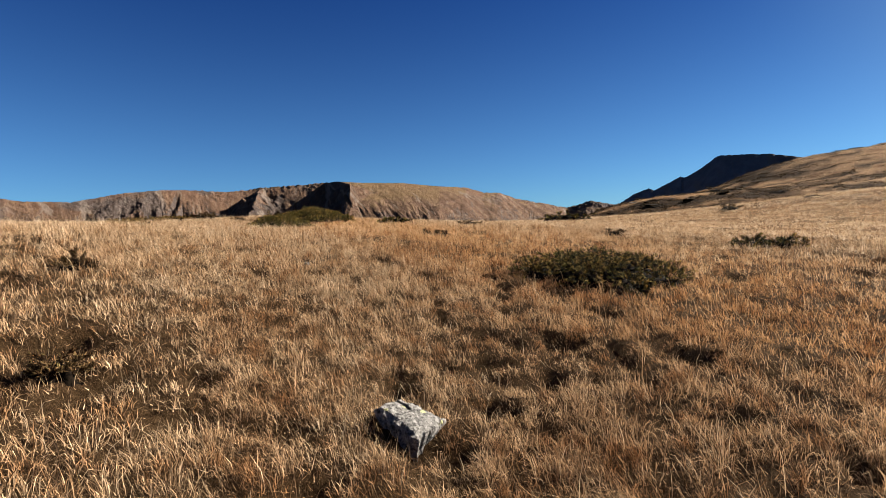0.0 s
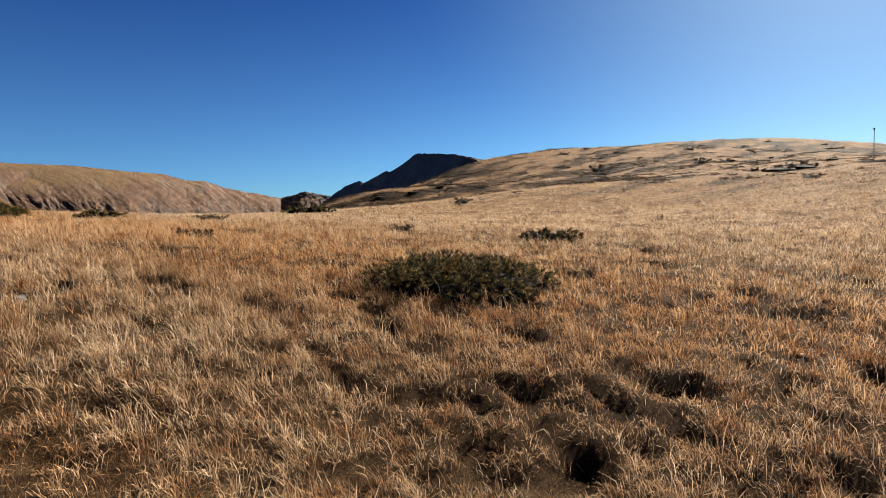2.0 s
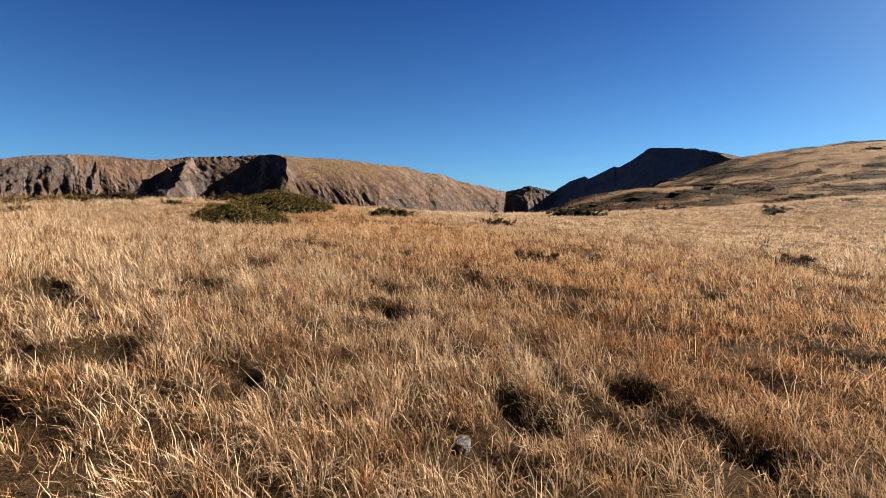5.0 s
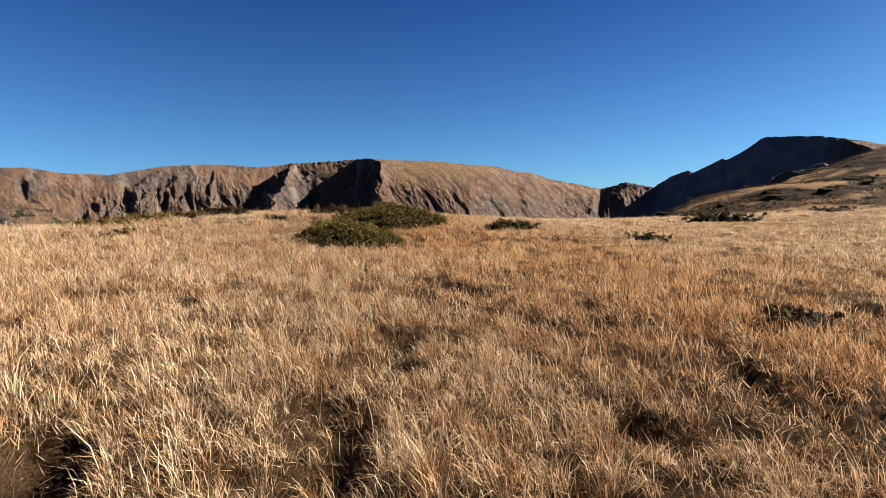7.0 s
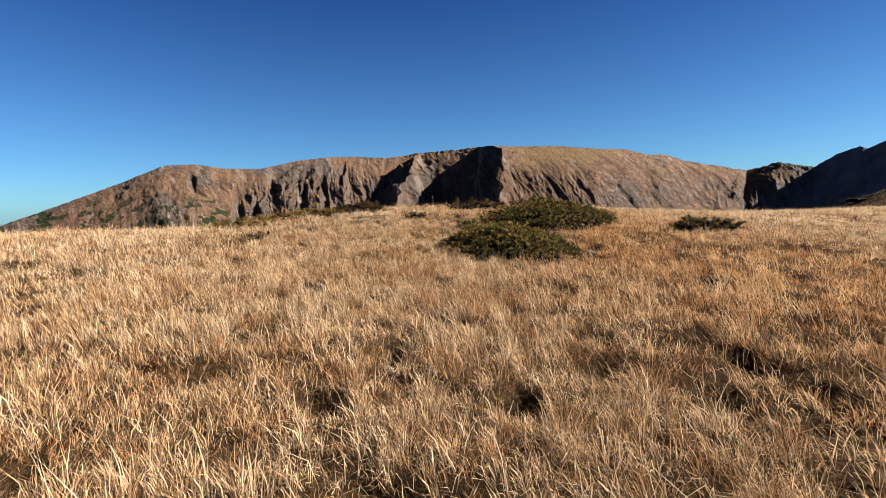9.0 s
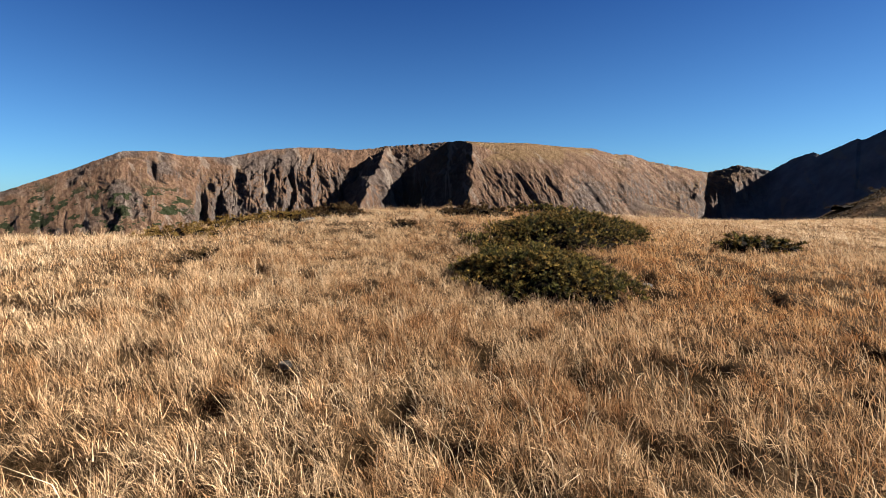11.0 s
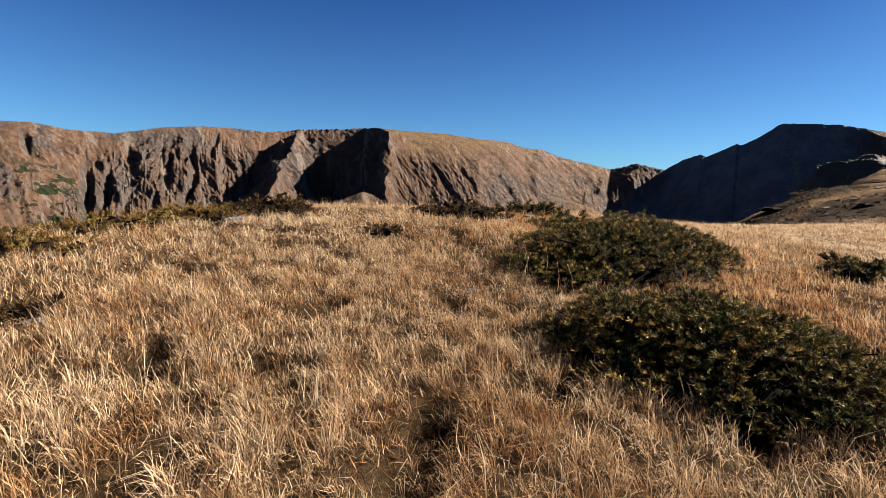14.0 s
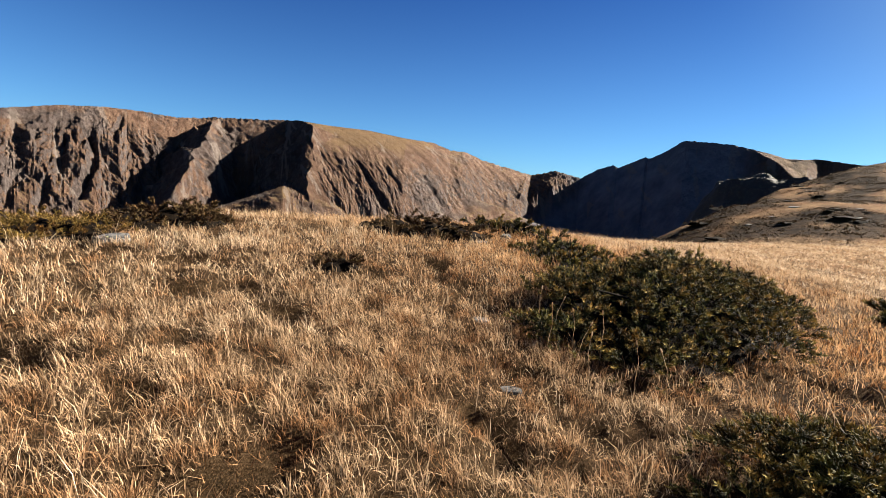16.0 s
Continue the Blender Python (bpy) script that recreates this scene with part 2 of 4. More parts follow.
def make_soil():
    """matted straw over brown earth, near black in the hollows to carry their shade, with heath on the hillside"""
    m, n, l, b = material("thatch")
    geo = n.new("ShaderNodeNewGeometry")
    p = geo.outputs["Position"]
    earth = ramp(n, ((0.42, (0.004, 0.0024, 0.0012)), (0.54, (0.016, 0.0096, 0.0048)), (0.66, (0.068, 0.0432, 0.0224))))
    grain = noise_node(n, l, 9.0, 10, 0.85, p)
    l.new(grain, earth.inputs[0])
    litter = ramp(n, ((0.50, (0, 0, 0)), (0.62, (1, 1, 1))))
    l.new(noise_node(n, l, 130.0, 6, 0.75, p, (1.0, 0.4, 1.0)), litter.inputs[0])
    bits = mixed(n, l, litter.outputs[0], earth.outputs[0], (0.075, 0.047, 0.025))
    straw = ramp(n, ((0.36, (0.0141, 0.0084, 0.0042)), (0.45, (0.10, 0.061, 0.033)), (0.56, (0.205, 0.138, 0.079)), (0.74, (0.325, 0.234, 0.143))))
    l.new(noise_node(n, l, 14.0, 9, 0.8, p, (0.45, 1.0, 1.0)), straw.inputs[0])
    patches = ramp(n, ((0.36, (0.66, 0.53, 0.43)), (0.56, (1.0, 0.96, 0.91))))
    l.new(noise_node(n, l, 0.35, 7, 0.68, p), patches.inputs[0])
    earth_shade = n.new("ShaderNodeAttribute")
    earth_shade.attribute_name = "earth_shade"
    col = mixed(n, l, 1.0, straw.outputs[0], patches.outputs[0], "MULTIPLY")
    col = mixed(n, l, earth_shade.outputs["Fac"], col, bits)
    cover = n.new("ShaderNodeAttribute")
    cover.attribute_name = "heath"
    heath = ramp(n, ((0.40, (0.0056, 0.0032, 0.0016)), (0.56, (0.0208, 0.012, 0.0064)), (0.68, (0.06, 0.036, 0.0176))))
    l.new(noise_node(n, l, 1.7, 9, 0.72, p), heath.inputs[0])
    l.new(mixed(n, l, cover.outputs["Fac"], col, heath.outputs[0]), b.inputs["Base Color"])
    b.inputs["Roughness"].default_value = 0.95
    b.inputs["Specular IOR Level"].default_value = 0.02
    bumped(n, l, b, grain, 0.9, 0.12)
    return m


def make_crag():
    """slopes of the far mountains: dry turf where it lies gentle, rock where it is steep, scree streaks, dwarf pine low down"""
    m, n, l, b = material("mountain_side")
    geo = n.new("ShaderNodeNewGeometry")
    p = geo.outputs["Position"]
    flow = n.new("ShaderNodeAttribute")
    flow.attribute_name = "flow"
    streak = noise_node(n, l, 0.05, 8, 0.68, flow.outputs["Vector"], (1.0, 0.09, 1.0))
    turf = ramp(n, ((0.32, (0.0272, 0.0152, 0.0104)), (0.46, (0.072, 0.041, 0.0265)), (0.57, (0.113, 0.068, 0.045)), (0.70, (0.168, 0.115, 0.083))))
    l.new(mixed(n, l, 0.6, noise_node(n, l, 0.03, 9, 0.7, p), streak), turf.inputs[0])
    stone = ramp(n, ((0.32, (0.0144, 0.0112, 0.0104)), (0.48, (0.048, 0.0368, 0.0328)), (0.60, (0.0944, 0.0768, 0.0704)), (0.76, (0.168, 0.144, 0.132))))
    l.new(mixed(n, l, 0.4, noise_node(n, l, 0.07, 12, 0.75, p), streak), stone.inputs[0])
    sep = n.new("ShaderNodeSeparateXYZ")
    l.new(geo.outputs["Normal"], sep.inputs[0])
    add = n.new("ShaderNodeMath")
    add.operation = "ADD"
    l.new(sep.outputs["Z"], add.inputs[0])
    sub = n.new("ShaderNodeMath")
    sub.operation = "MULTIPLY"
    l.new(noise_node(n, l, 0.03, 6, 0.7, p), sub.inputs[0])
    sub.inputs[1].default_value = 0.55
    l.new(sub.outputs[0], add.inputs[1])
    steep = ramp(n, ((0.84, (1, 1, 1)), (1.02, (0, 0, 0))))
    l.new(add.outputs[0], steep.inputs[0])
    rocky = n.new("ShaderNodeAttribute")
    rocky.attribute_name = "crag"
    gentle = ramp(n, ((0.945, (0, 0, 0)), (1.0, (1, 1, 1))))
    soften = n.new("ShaderNodeMath")
    soften.operation = "MULTIPLY_ADD"
    l.new(noise_node(n, l, 0.02, 6, 0.7, p), soften.inputs[0])
    soften.inputs[1].default_value = 0.16
    l.new(sep.outputs["Z"], soften.inputs[2])
    l.new(soften.outputs[0], gentle.inputs[0])
    meadow = ramp(n, ((0.35, (0.08, 0.0488, 0.024)), (0.65, (0.136, 0.088, 0.0456))))
    l.new(streak, meadow.inputs[0])
    col = mixed(n, l, gentle.outputs[0], turf.outputs[0], meadow.outputs[0])
    lines = ramp(n, ((0.54, (0, 0, 0)), (0.64, (0.55, 0.55, 0.55))))
    l.new(noise_node(n, l, 0.13, 5, 0.65, flow.outputs["Vector"], (1.0, 0.05, 0.0)), lines.inputs[0])
    turfless = n.new("ShaderNodeMath")
    turfless.operation = "MULTIPLY"
    bald = ramp(n, ((0.82, (1, 1, 1)), (0.90, (0, 0, 0))))
    l.new(sep.outputs["Z"], bald.inputs[0])
    l.new(lines.outputs[0], turfless.inputs[0])
    l.new(bald.outputs[0], turfless.inputs[1])
    col = mixed(n, l, turfless.outputs[0], col, (0.144, 0.1096, 0.088))
    rock_ = mixed(n, l, 0.85, steep.outputs[0], rocky.outputs["Color"], "LIGHTEN")
    col = mixed(n, l, rock_, col, stone.outputs[0])
    # bluish distance haze painted into the colour of the peak's shaded side
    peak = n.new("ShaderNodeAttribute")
    peak.attribute_name = "haze_tint"
    haze_tint = ramp(n, ((0.35, (0.075, 0.080, 0.098)), (0.65, (0.135, 0.142, 0.170))))
    l.new(noise_node(n, l, 0.02, 9, 0.7, p), haze_tint.inputs[0])
    col = mixed(n, l, peak.outputs["Fac"], col, haze_tint.outputs[0])
    sepf = n.new("ShaderNodeSeparateXYZ")
    l.new(flow.outputs["Vector"], sepf.inputs[0])
    scree = ramp(n, ((0.10, (0.55, 0.55, 0.55)), (0.20, (0, 0, 0))))
    depth_ = n.new("ShaderNodeMapRange")
    depth_.inputs["From Min"].default_value, depth_.inputs["From Max"].default_value = -1.1, 1.1
    l.new(sepf.outputs["Z"], depth_.inputs["Value"])
    l.new(depth_.outputs[0], scree.inputs[0])
    col = mixed(n, l, scree.outputs[0], col, (0.16, 0.132, 0.112))
    seph = n.new("ShaderNodeSeparateXYZ")
    l.new(p, seph.inputs[0])
    low = n.new("ShaderNodeMapRange")
    low.inputs["From Min"].default_value, low.inputs["From Max"].default_value = 45.0, 15.0
    l.new(seph.outputs["Z"], low.inputs["Value"])
    pine = ramp(n, ((0.54, (0, 0, 0)), (0.56, (1, 1, 1))))
    l.new(noise_node(n, l, 0.032, 5, 0.6, p), pine.inputs[0])
    both = n.new("ShaderNodeMath")
    both.operation = "MULTIPLY"
    side_ = n.new("ShaderNodeMapRange")
    side_.inputs["From Min"].default_value, side_.inputs["From Max"].default_value = 940.0, 1000.0
    l.new(sepf.outputs["X"], side_.inputs["Value"])
    where = n.new("ShaderNodeMath")
    where.operation = "MULTIPLY"
    l.new(low.outputs[0], where.inputs[0])
    l.new(side_.outputs[0], where.inputs[1])
    l.new(pine.outputs[0], both.inputs[0])
    l.new(where.outputs[0], both.inputs[1])
    col = mixed(n, l, both.outputs[0], col, (0.0136, 0.0176, 0.0072))
    l.new(col, b.inputs["Base Color"])
    b.inputs["Roughness"].default_value = 0.95
    b.inputs["Specular IOR Level"].default_value = 0.1
    bumped(n, l, b, noise_node(n, l, 0.06, 12, 0.78, p), 1.0, 16.0)
    return m


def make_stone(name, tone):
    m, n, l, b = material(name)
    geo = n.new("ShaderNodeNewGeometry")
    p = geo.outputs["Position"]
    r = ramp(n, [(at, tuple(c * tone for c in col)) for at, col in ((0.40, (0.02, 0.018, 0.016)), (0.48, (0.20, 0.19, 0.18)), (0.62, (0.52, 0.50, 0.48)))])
    f = noise_node(n, l, 22, 9, 0.75, p)
    l.new(f, r.inputs[0])
    spots = ramp(n, ((0.66, (0, 0, 0)), (0.70, (1, 1, 1))))
    l.new(noise_node(n, l, 9, 3, 0.5, p), spots.inputs[0])
    l.new(mixed(n, l, spots.outputs[0], r.outputs[0], (0.30, 0.31, 0.16)), b.inputs["Base Color"])
    b.inputs["Roughness"].default_value = 0.9
    bumped(n, l, b, noise_node(n, l, 40, 8, 0.7, p), 0.9, 0.03)
    return m


TWIG_AND_SHADE, SOIL, CRAG, STONE = make_twig_and_shade(), make_soil(), make_crag(), make_stone("lichened_stone", 0.48)
# the outcrop's stone is darkened: the hill's shade is put into its colour
DULL, SHADED_CRAG = make_stone("dull_stone", 0.20), make_stone("shaded_crag", 0.05)

# brown heath among the grass
HEATH_SPOTS = ((1.9, 7.4, 1.0), (2.3, 4.0, 0.7), (1.4, 5.7, 0.6), (0.6, 7.2, 0.5))


def heathy(x, y):
    """how much brown heath grows among the grass, 0 to 1: beside the trail on the hill's side, and on the hill's shoulder"""
    side = ease(-1.0, 1.8, x + 0.47 * y)
    near_trail = ease(0.58, 0.70, fbm(x / 0.9, y / 0.9, 131, 3)) * (0.15 + 0.3 * side) * ease(60, 30, y)
    shoulder = ease(48, 56, y) * ease(2, 8, x) * ease(0.80, 0.62, x / np.maximum(y, 1)) * ease(0.36, 0.50, fbm(x / 5, y / 3, 141, 3))
    streaks = 0.9 * ease(0.47, 0.60, fbm(x / 7, y / 2.5, 151, 3)) * ease(30, 45, x + 0.5 * y)
    best = np.maximum(np.maximum(near_trail, shoulder), streaks)
    for hx, hy, hr in HEATH_SPOTS:
        best = np.maximum(best, 0.6 * ease(1.2, 0.4, np.hypot(x - hx, y - hy) / hr + 1.6 * (fbm(x / 0.5, y / 0.5, 161, 3) - 0.5)))
    return best


TRAIL = ((0.3, 2.0), (0.9, 4.5), (-0.8, 7.2), (-4.4, 11.0), (-8.2, 16.5), (-10.6, 24.0))


def off_trail(x, y):
    best = np.full(np.shape(x), 1e9)
    for (ax, ay), (bx, by) in zip(TRAIL, TRAIL[1:]):
        t = np.clip(((x - ax) * (bx - ax) + (y - ay) * (by - ay)) / ((bx - ax) ** 2 + (by - ay) ** 2), 0, 1)
        best = np.minimum(best, np.hypot(x - ax - t * (bx - ax), y - ay - t * (by - ay)))
    return best


# ground: one sheet out to the horizon
radii = np.concatenate([np.arange(0, 18, 0.14), np.geomspace(18, 200, 85), np.geomspace(206, 4800, 30)])
radii[0] = 0.05
turns = np.linspace(0, 2 * math.pi, 720, endpoint=False)
rr, tt = np.meshgrid(radii, turns, indexing="ij")
gx, gy = MIDDLE[0] + rr * np.cos(tt), MIDDLE[1] + rr * np.sin(tt)
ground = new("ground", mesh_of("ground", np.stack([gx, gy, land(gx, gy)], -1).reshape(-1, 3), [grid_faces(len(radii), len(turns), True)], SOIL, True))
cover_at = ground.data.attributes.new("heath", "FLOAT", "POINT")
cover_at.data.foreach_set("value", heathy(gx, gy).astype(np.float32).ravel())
# dark earth in hollows and beneath near grass, with their shade painted in
earth_shade_at = ground.data.attributes.new("earth_shade", "FLOAT", "POINT")
earth_shade_at.data.foreach_set("value", np.maximum(ease(0.34, 0.22, tufty(gx, gy)) * ease(26, 14, off_trail(gx, gy)), 0.85 * ease(13, 5, off_trail(gx, gy)) * ease(-3, 0, gy)).astype(np.float32).ravel())
tagged(ground, "rolling alpine pasture with matted dry grass over brown soil", "ground", kind="structure")

# mountains across the valley
SKYLINE = ((75, -3.0), (60, -1.5), (57, -0.7), (53.2, 0.76), (48.9, 2.5), (44.5, 4.45), (41.9, 4.55), (39, 4.15), (35.7, 4.1), (31.7, 4.95), (28.5, 5.25),
           (25.5, 5.28), (22.4, 5.05), (19.2, 5.47), (15.7, 5.72), (11.2, 6.05), (8.4, 5.85), (4, 5.7), (0, 5.2), (-3, 4.95), (-5, 4.3), (-6.4, 4.3), (-8.8, 3.4),
           (-11, 2.9), (-13.9, 2.2), (-16.4, 2.82), (-17.6, 2.6), (-19.1, 2.2), (-20.7, 3.2), (-22.3, 3.78), (-22.8, 3.5), (-25.3, 4.72), (-25.6, 4.55), (-27.3, 5.45), (-28.4, 6.3), (-28.9, 6.48), (-32.8, 6.2),
           (-35, 5.7), (-37.7, 4.95), (-39.9, 5.0), (-43.3, 4.5), (-50, 3.5), (-75, 2.0))
FARNESS = ((75, 1500), (45, 1450), (30, 1560), (20, 1620), (12.5, 1560), (10.5, 1400), (0, 1420), (-14, 1700), (-20, 1650), (-29, 1480), (-45, 1400), (-75, 1400))


RAVINES = ((38.0, 100, 38.1, 310, 26, 17), (36.2, 120, 37.2, 310, 22, 15), (34.8, 200, 35.4, 300, 14, 12), (31.2, 70, 31.5, 200, 16, 11), (29.9, 85, 29.0, 160, 20, 14),
           (29.0, 160, 30.1, 290, 22, 15), (27.1, 15, 27.5, 110, 14, 10), (32.5, 240, 33.0, 310, 16, 12), (42.3, 25, 41.9, 110, 14, 12), (5.6, 190, 1.8, 330, 9, 13),
           (46.6, 120, 45.9, 320, 5, 14), (43.2, 140, 42.8, 320, 6, 12), (-1.2, 190, -5.2, 320, 7, 10))   # bearing and depth below the crest at both ends, cut, half width


def ridges(x, y, seed, octaves=5):
    """sharp-crested relief, about 0 to 1, crests high"""
    place = zip(np.ravel(x).tolist(), np.ravel(y).tolist())
    flat = [noise.ridged_multi_fractal((a, b, seed * 1.7), 0.95, 2.15, octaves, 0.9, 1.6, noise_basis="PERLIN_ORIGINAL") for a, b in place]
    return (np.array(flat).reshape(np.shape(x)) * 0.55).clip(0, 1.3)


def gullies(x, y, dx, dy, octaves=5, branch=1.1):
    """runnels and ribs that run down a slope and branch, about -1 to 1; dx, dy points across the slope"""
    total, gx_, gy_ = np.zeros(np.shape(x)), np.zeros(np.shape(x)), np.zeros(np.shape(x))
    amp, f = 1.0, 1.0
    for k in range(octaves):
        wx, wy = dx + branch * gy_, dy - branch * gx_
        px, py = x * f + 11.3 * k, y * f - 7.9 * k
        ix, iy = np.floor(px), np.floor(py)
        fx, fy = px - ix, py - iy
        va, vx, vy, wt = 0.0, 0.0, 0.0, 1e-9
        for i in (-2, -1, 0, 1):
            for j in (-2, -1, 0, 1):
                cx, cy = (ix - i).astype(np.int64), (iy - j).astype(np.int64)
                qx, qy = fx + i - 0.5 * lattice(cx, cy, 5 + k), fy + j - 0.5 * lattice(cx, cy, 91 + k)
                w = np.exp(-2.0 * (qx * qx + qy * qy))
                m = (qx * wx + qy * wy) * 2 * math.pi
                va, vx, vy, wt = va + np.cos(m) * w, vx - np.sin(m) * wx * w, vy - np.sin(m) * wy * w, wt + w
        total, gx_, gy_ = total + amp * va / wt, gx_ + amp * vx / wt, gy_ + amp * vy / wt
        amp, f = amp * 0.58, f * 2.0
    return total


def nose(az, dist, across, start_az, start_d, el, forward, lean_az, left_fall, right_fall, seed, fade, rough=1.0, steeper=0.48, beyond=0.08):
    """a spur that comes forward from the crest, steep on its left"""
    v = start_d - dist
    top = 1.2 + start_d * math.tan(radians(el))
    line = start_az + lean_az * np.clip(v / 300, 0, 2) + 2.4 * rough * (fbm(v / 75.0, across / 70, seed, 4) - 0.5) * ease(0, 50, v)
    left = np.radians(az - line) * dist
    spine = top - forward * np.minimum(v, 90) - (forward + steeper) * np.maximum(v - 90, 0) - 0.6 * np.maximum(-v, 0)
    lumps = np.where(left > 0, 1.0, beyond) * (26 * gullies(across / 120, v / 120, 0.55 + 0 * v, 0.75 + 0 * v, 5) + 20 * (ridges(v / 70.0, across / 100, seed, 4) - 0.55))
    return spine - np.where(left > 0, left_fall * left, right_fall * -left) + rough * 0.7 * lumps * ease(0, fade, np.abs(left)) * ease(-5, 70, v)


def peaks(az, dist):
    """height of the mountains by bearing (degrees) and distance, the lanes of their runnels, how deep in a runnel,
    where crags show, and where the shaded peak is tinted with haze
    """
    el = np.interp(az, [s[0] for s in SKYLINE[::-1]], [s[1] for s in SKYLINE[::-1]])
    crest = np.interp(az, [s[0] for s in FARNESS[::-1]], [s[1] for s in FARNESS[::-1]])
    across = np.radians(az) * 1450.0
    u = crest - dist
    top = 1.2 + crest * np.tan(np.radians(el))
    edge = az + 2.6 * (fbm(u / 45.0, across / 90.0, 37, 4) - 0.5) * ease(0, 60, u)
    dome = ease(11.7, 10.2, edge) * ease(-19, -7, az)
    smooth = dome * ease(-4, 1, az)
    front = np.maximum(u, 0)
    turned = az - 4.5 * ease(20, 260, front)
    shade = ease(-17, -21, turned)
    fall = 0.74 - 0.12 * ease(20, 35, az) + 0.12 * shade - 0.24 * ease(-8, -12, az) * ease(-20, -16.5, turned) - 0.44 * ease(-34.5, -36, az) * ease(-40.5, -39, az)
    drop = front * fall * (1 - dome) + dome * (0.33 * front + 16.5 * np.log1p(np.exp((front - 155) / 40)) * 0.9)
    drop = drop + 0.45 * np.maximum(-u, 0)
    warp = 60 * (fbm(across / 150, u / 130, 31, 4) - 0.5)
    lane = across + warp + dome * 0.62 * u
    # ribs and runnels down the fall line, leaning towards the pass on the dome
    turn_y = 0.62 * dome + (1 - dome) * (0.12 + 0.9 * (fbm(across / 210, u / 330, 33, 3) - 0.5))
    long = np.hypot(1.0, turn_y)
    deep = gullies(across / 82, u / 100, 1.2 / long, 1.2 * turn_y / long, 6, 1.0)
    low = ease(125, 235, front + 60 * (fbm(across / 60, u / 60, 35, 3) - 0.5))
    low = np.maximum(low, 0.85 * ease(-2, -9, az - 0.012 * front) * ease(10, 60, front))
    bold = 1 - dome - 0.8 * shade
    even = (1 - 0.65 * ease(39, 42, az)) * (0.35 + 0.75 * ease(0.38, 0.58, fbm(across / 110, u / 150, 47, 3)))
    fine = gullies(across / 34, u / 60, 1.2 / long, 1.2 * turn_y / long, 4, 0.8)
    z = top - drop + ease(0, 130, front) * ((8.0 * bold * even + 3.6 * dome * low) * (deep - 0.15) + (2.6 * bold * even + 2.2 * dome * low) * fine)
    # ravines
    for az0, u0, az1, u1, cut, half in RAVINES:
        t = (u - u0) / (u1 - u0)
        away = np.radians(az - az0 - (az1 - az0) * t) * 1400 + 13 * (fbm(u / 45.0, across / 400 + az0, 53, 4) - 0.5)
        z = z - cut * np.clip(1 - np.abs(away) / (half * (0.5 + 0.8 * np.clip(t, 0, 1))), 0, 1) * ease(-0.1, 0.5, t) * ease(1.3, 0.95, t)
    # outcrops: steep little walls with ledges over them
    craggy = ease(0.50, 0.66, fbm(across / 75, u / 70, 41, 3))
    z = z + ease(0, 25, front) * ((3 + 15 * craggy) * bold + 10 * dome * low * craggy) * (ridges(across / 55, u / 50, 9.3, 5) - 0.5)
    z = z + ease(0, 20, front) * ((1.5 + 4 * craggy) * bold + 2.5 * dome * low * craggy + 1.5 * shade) * (ridges(across / 20, u / 26, 4.1, 4) - 0.5)
    z = z + (2.4 + 3.0 * ease(27, 23, az) * ease(11, 13, az) - 2.2 * smooth + 0.6 * shade + 3.2 * ease(-4, -6, az) * ease(-21, -18, az)) * (ridges(across / 13, u / 22, 6.1, 3) - 0.5) * ease(60, 0, np.abs(u))
    z = np.maximum(z, nose(az, dist, across, 10.7, 1400, 6.0, 0.16, -0.9, 1.2, 0.35, 71, 50))
    z = np.maximum(z, nose(az, dist, across, -34.8, 1440, 5.72, 0.42, -7.0, 1.0, 0.50, 271, 90, 0.35, 0.15))
    z = np.maximum(z, nose(az, dist, across, 18.9, 1610, 5.45, 0.20, 2.4, 1.1, 0.80, 171, 40, 0.9, 0.25, 0.75))
    z = np.maximum(z, nose(az, dist, across, 12.6, 1095, -0.75, 0.25, 0.5, 0.40, 0.25, 371, 30, 0.5, 0.3, 0.8))
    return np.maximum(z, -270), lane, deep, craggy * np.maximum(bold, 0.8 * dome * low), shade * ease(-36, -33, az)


bearings = np.concatenate([np.linspace(60, 50.2, 50), np.linspace(50, -20, 720), np.linspace(-20.2, -48, 110)])
below = np.concatenate([np.linspace(-500, -60, 5), np.linspace(-40, -6, 8), np.linspace(-3, 345, 116), np.linspace(352, 620, 26)])
bb, below = np.meshgrid(bearings, below[::-1], indexing="ij")
dd = np.interp(bb, [s_[0] for s_ in FARNESS[::-1]], [s_[1] for s_ in FARNESS[::-1]]) - below
mz, mlane, mdeep, mcrag, mhaze = peaks(bb, dd)
mx, my = -5 - dd * np.sin(np.radians(bb)), 12 + dd * np.cos(np.radians(bb))
mountain = new("mountain_range", mesh_of("mountain_range", np.stack([mx, my, mz], -1).reshape(-1, 3), [grid_faces(*bb.shape)[:, ::-1]], CRAG))
flow_at = mountain.data.attributes.new("flow", "FLOAT_VECTOR", "POINT")
flow_at.data.foreach_set("vector", np.stack([mlane, dd, mdeep], -1).astype(np.float32).ravel())
crag_at = mountain.data.attributes.new("crag", "FLOAT", "POINT")
crag_at.data.foreach_set("value", mcrag.astype(np.float32).ravel())
haze_at = mountain.data.attributes.new("haze_tint", "FLOAT", "POINT")
haze_at.data.foreach_set("value", mhaze.astype(np.float32).ravel())
tagged(mountain, "brown mountain range with gullied rock faces and a grassy dome", "mountain", kind="structure")


# grass
def beyond_brow(x, y):
    az = np.degrees(np.arctan2(-(x - MIDDLE[0]), y - MIDDLE[1]))
    return np.hypot(x - MIDDLE[0], y - MIDDLE[1]) - np.interp(az, [b[0] for b in BROW], [b[1] for b in BROW])


SHRUBS = []          # (x, y, half length, half width, turn) of what stands in the grass


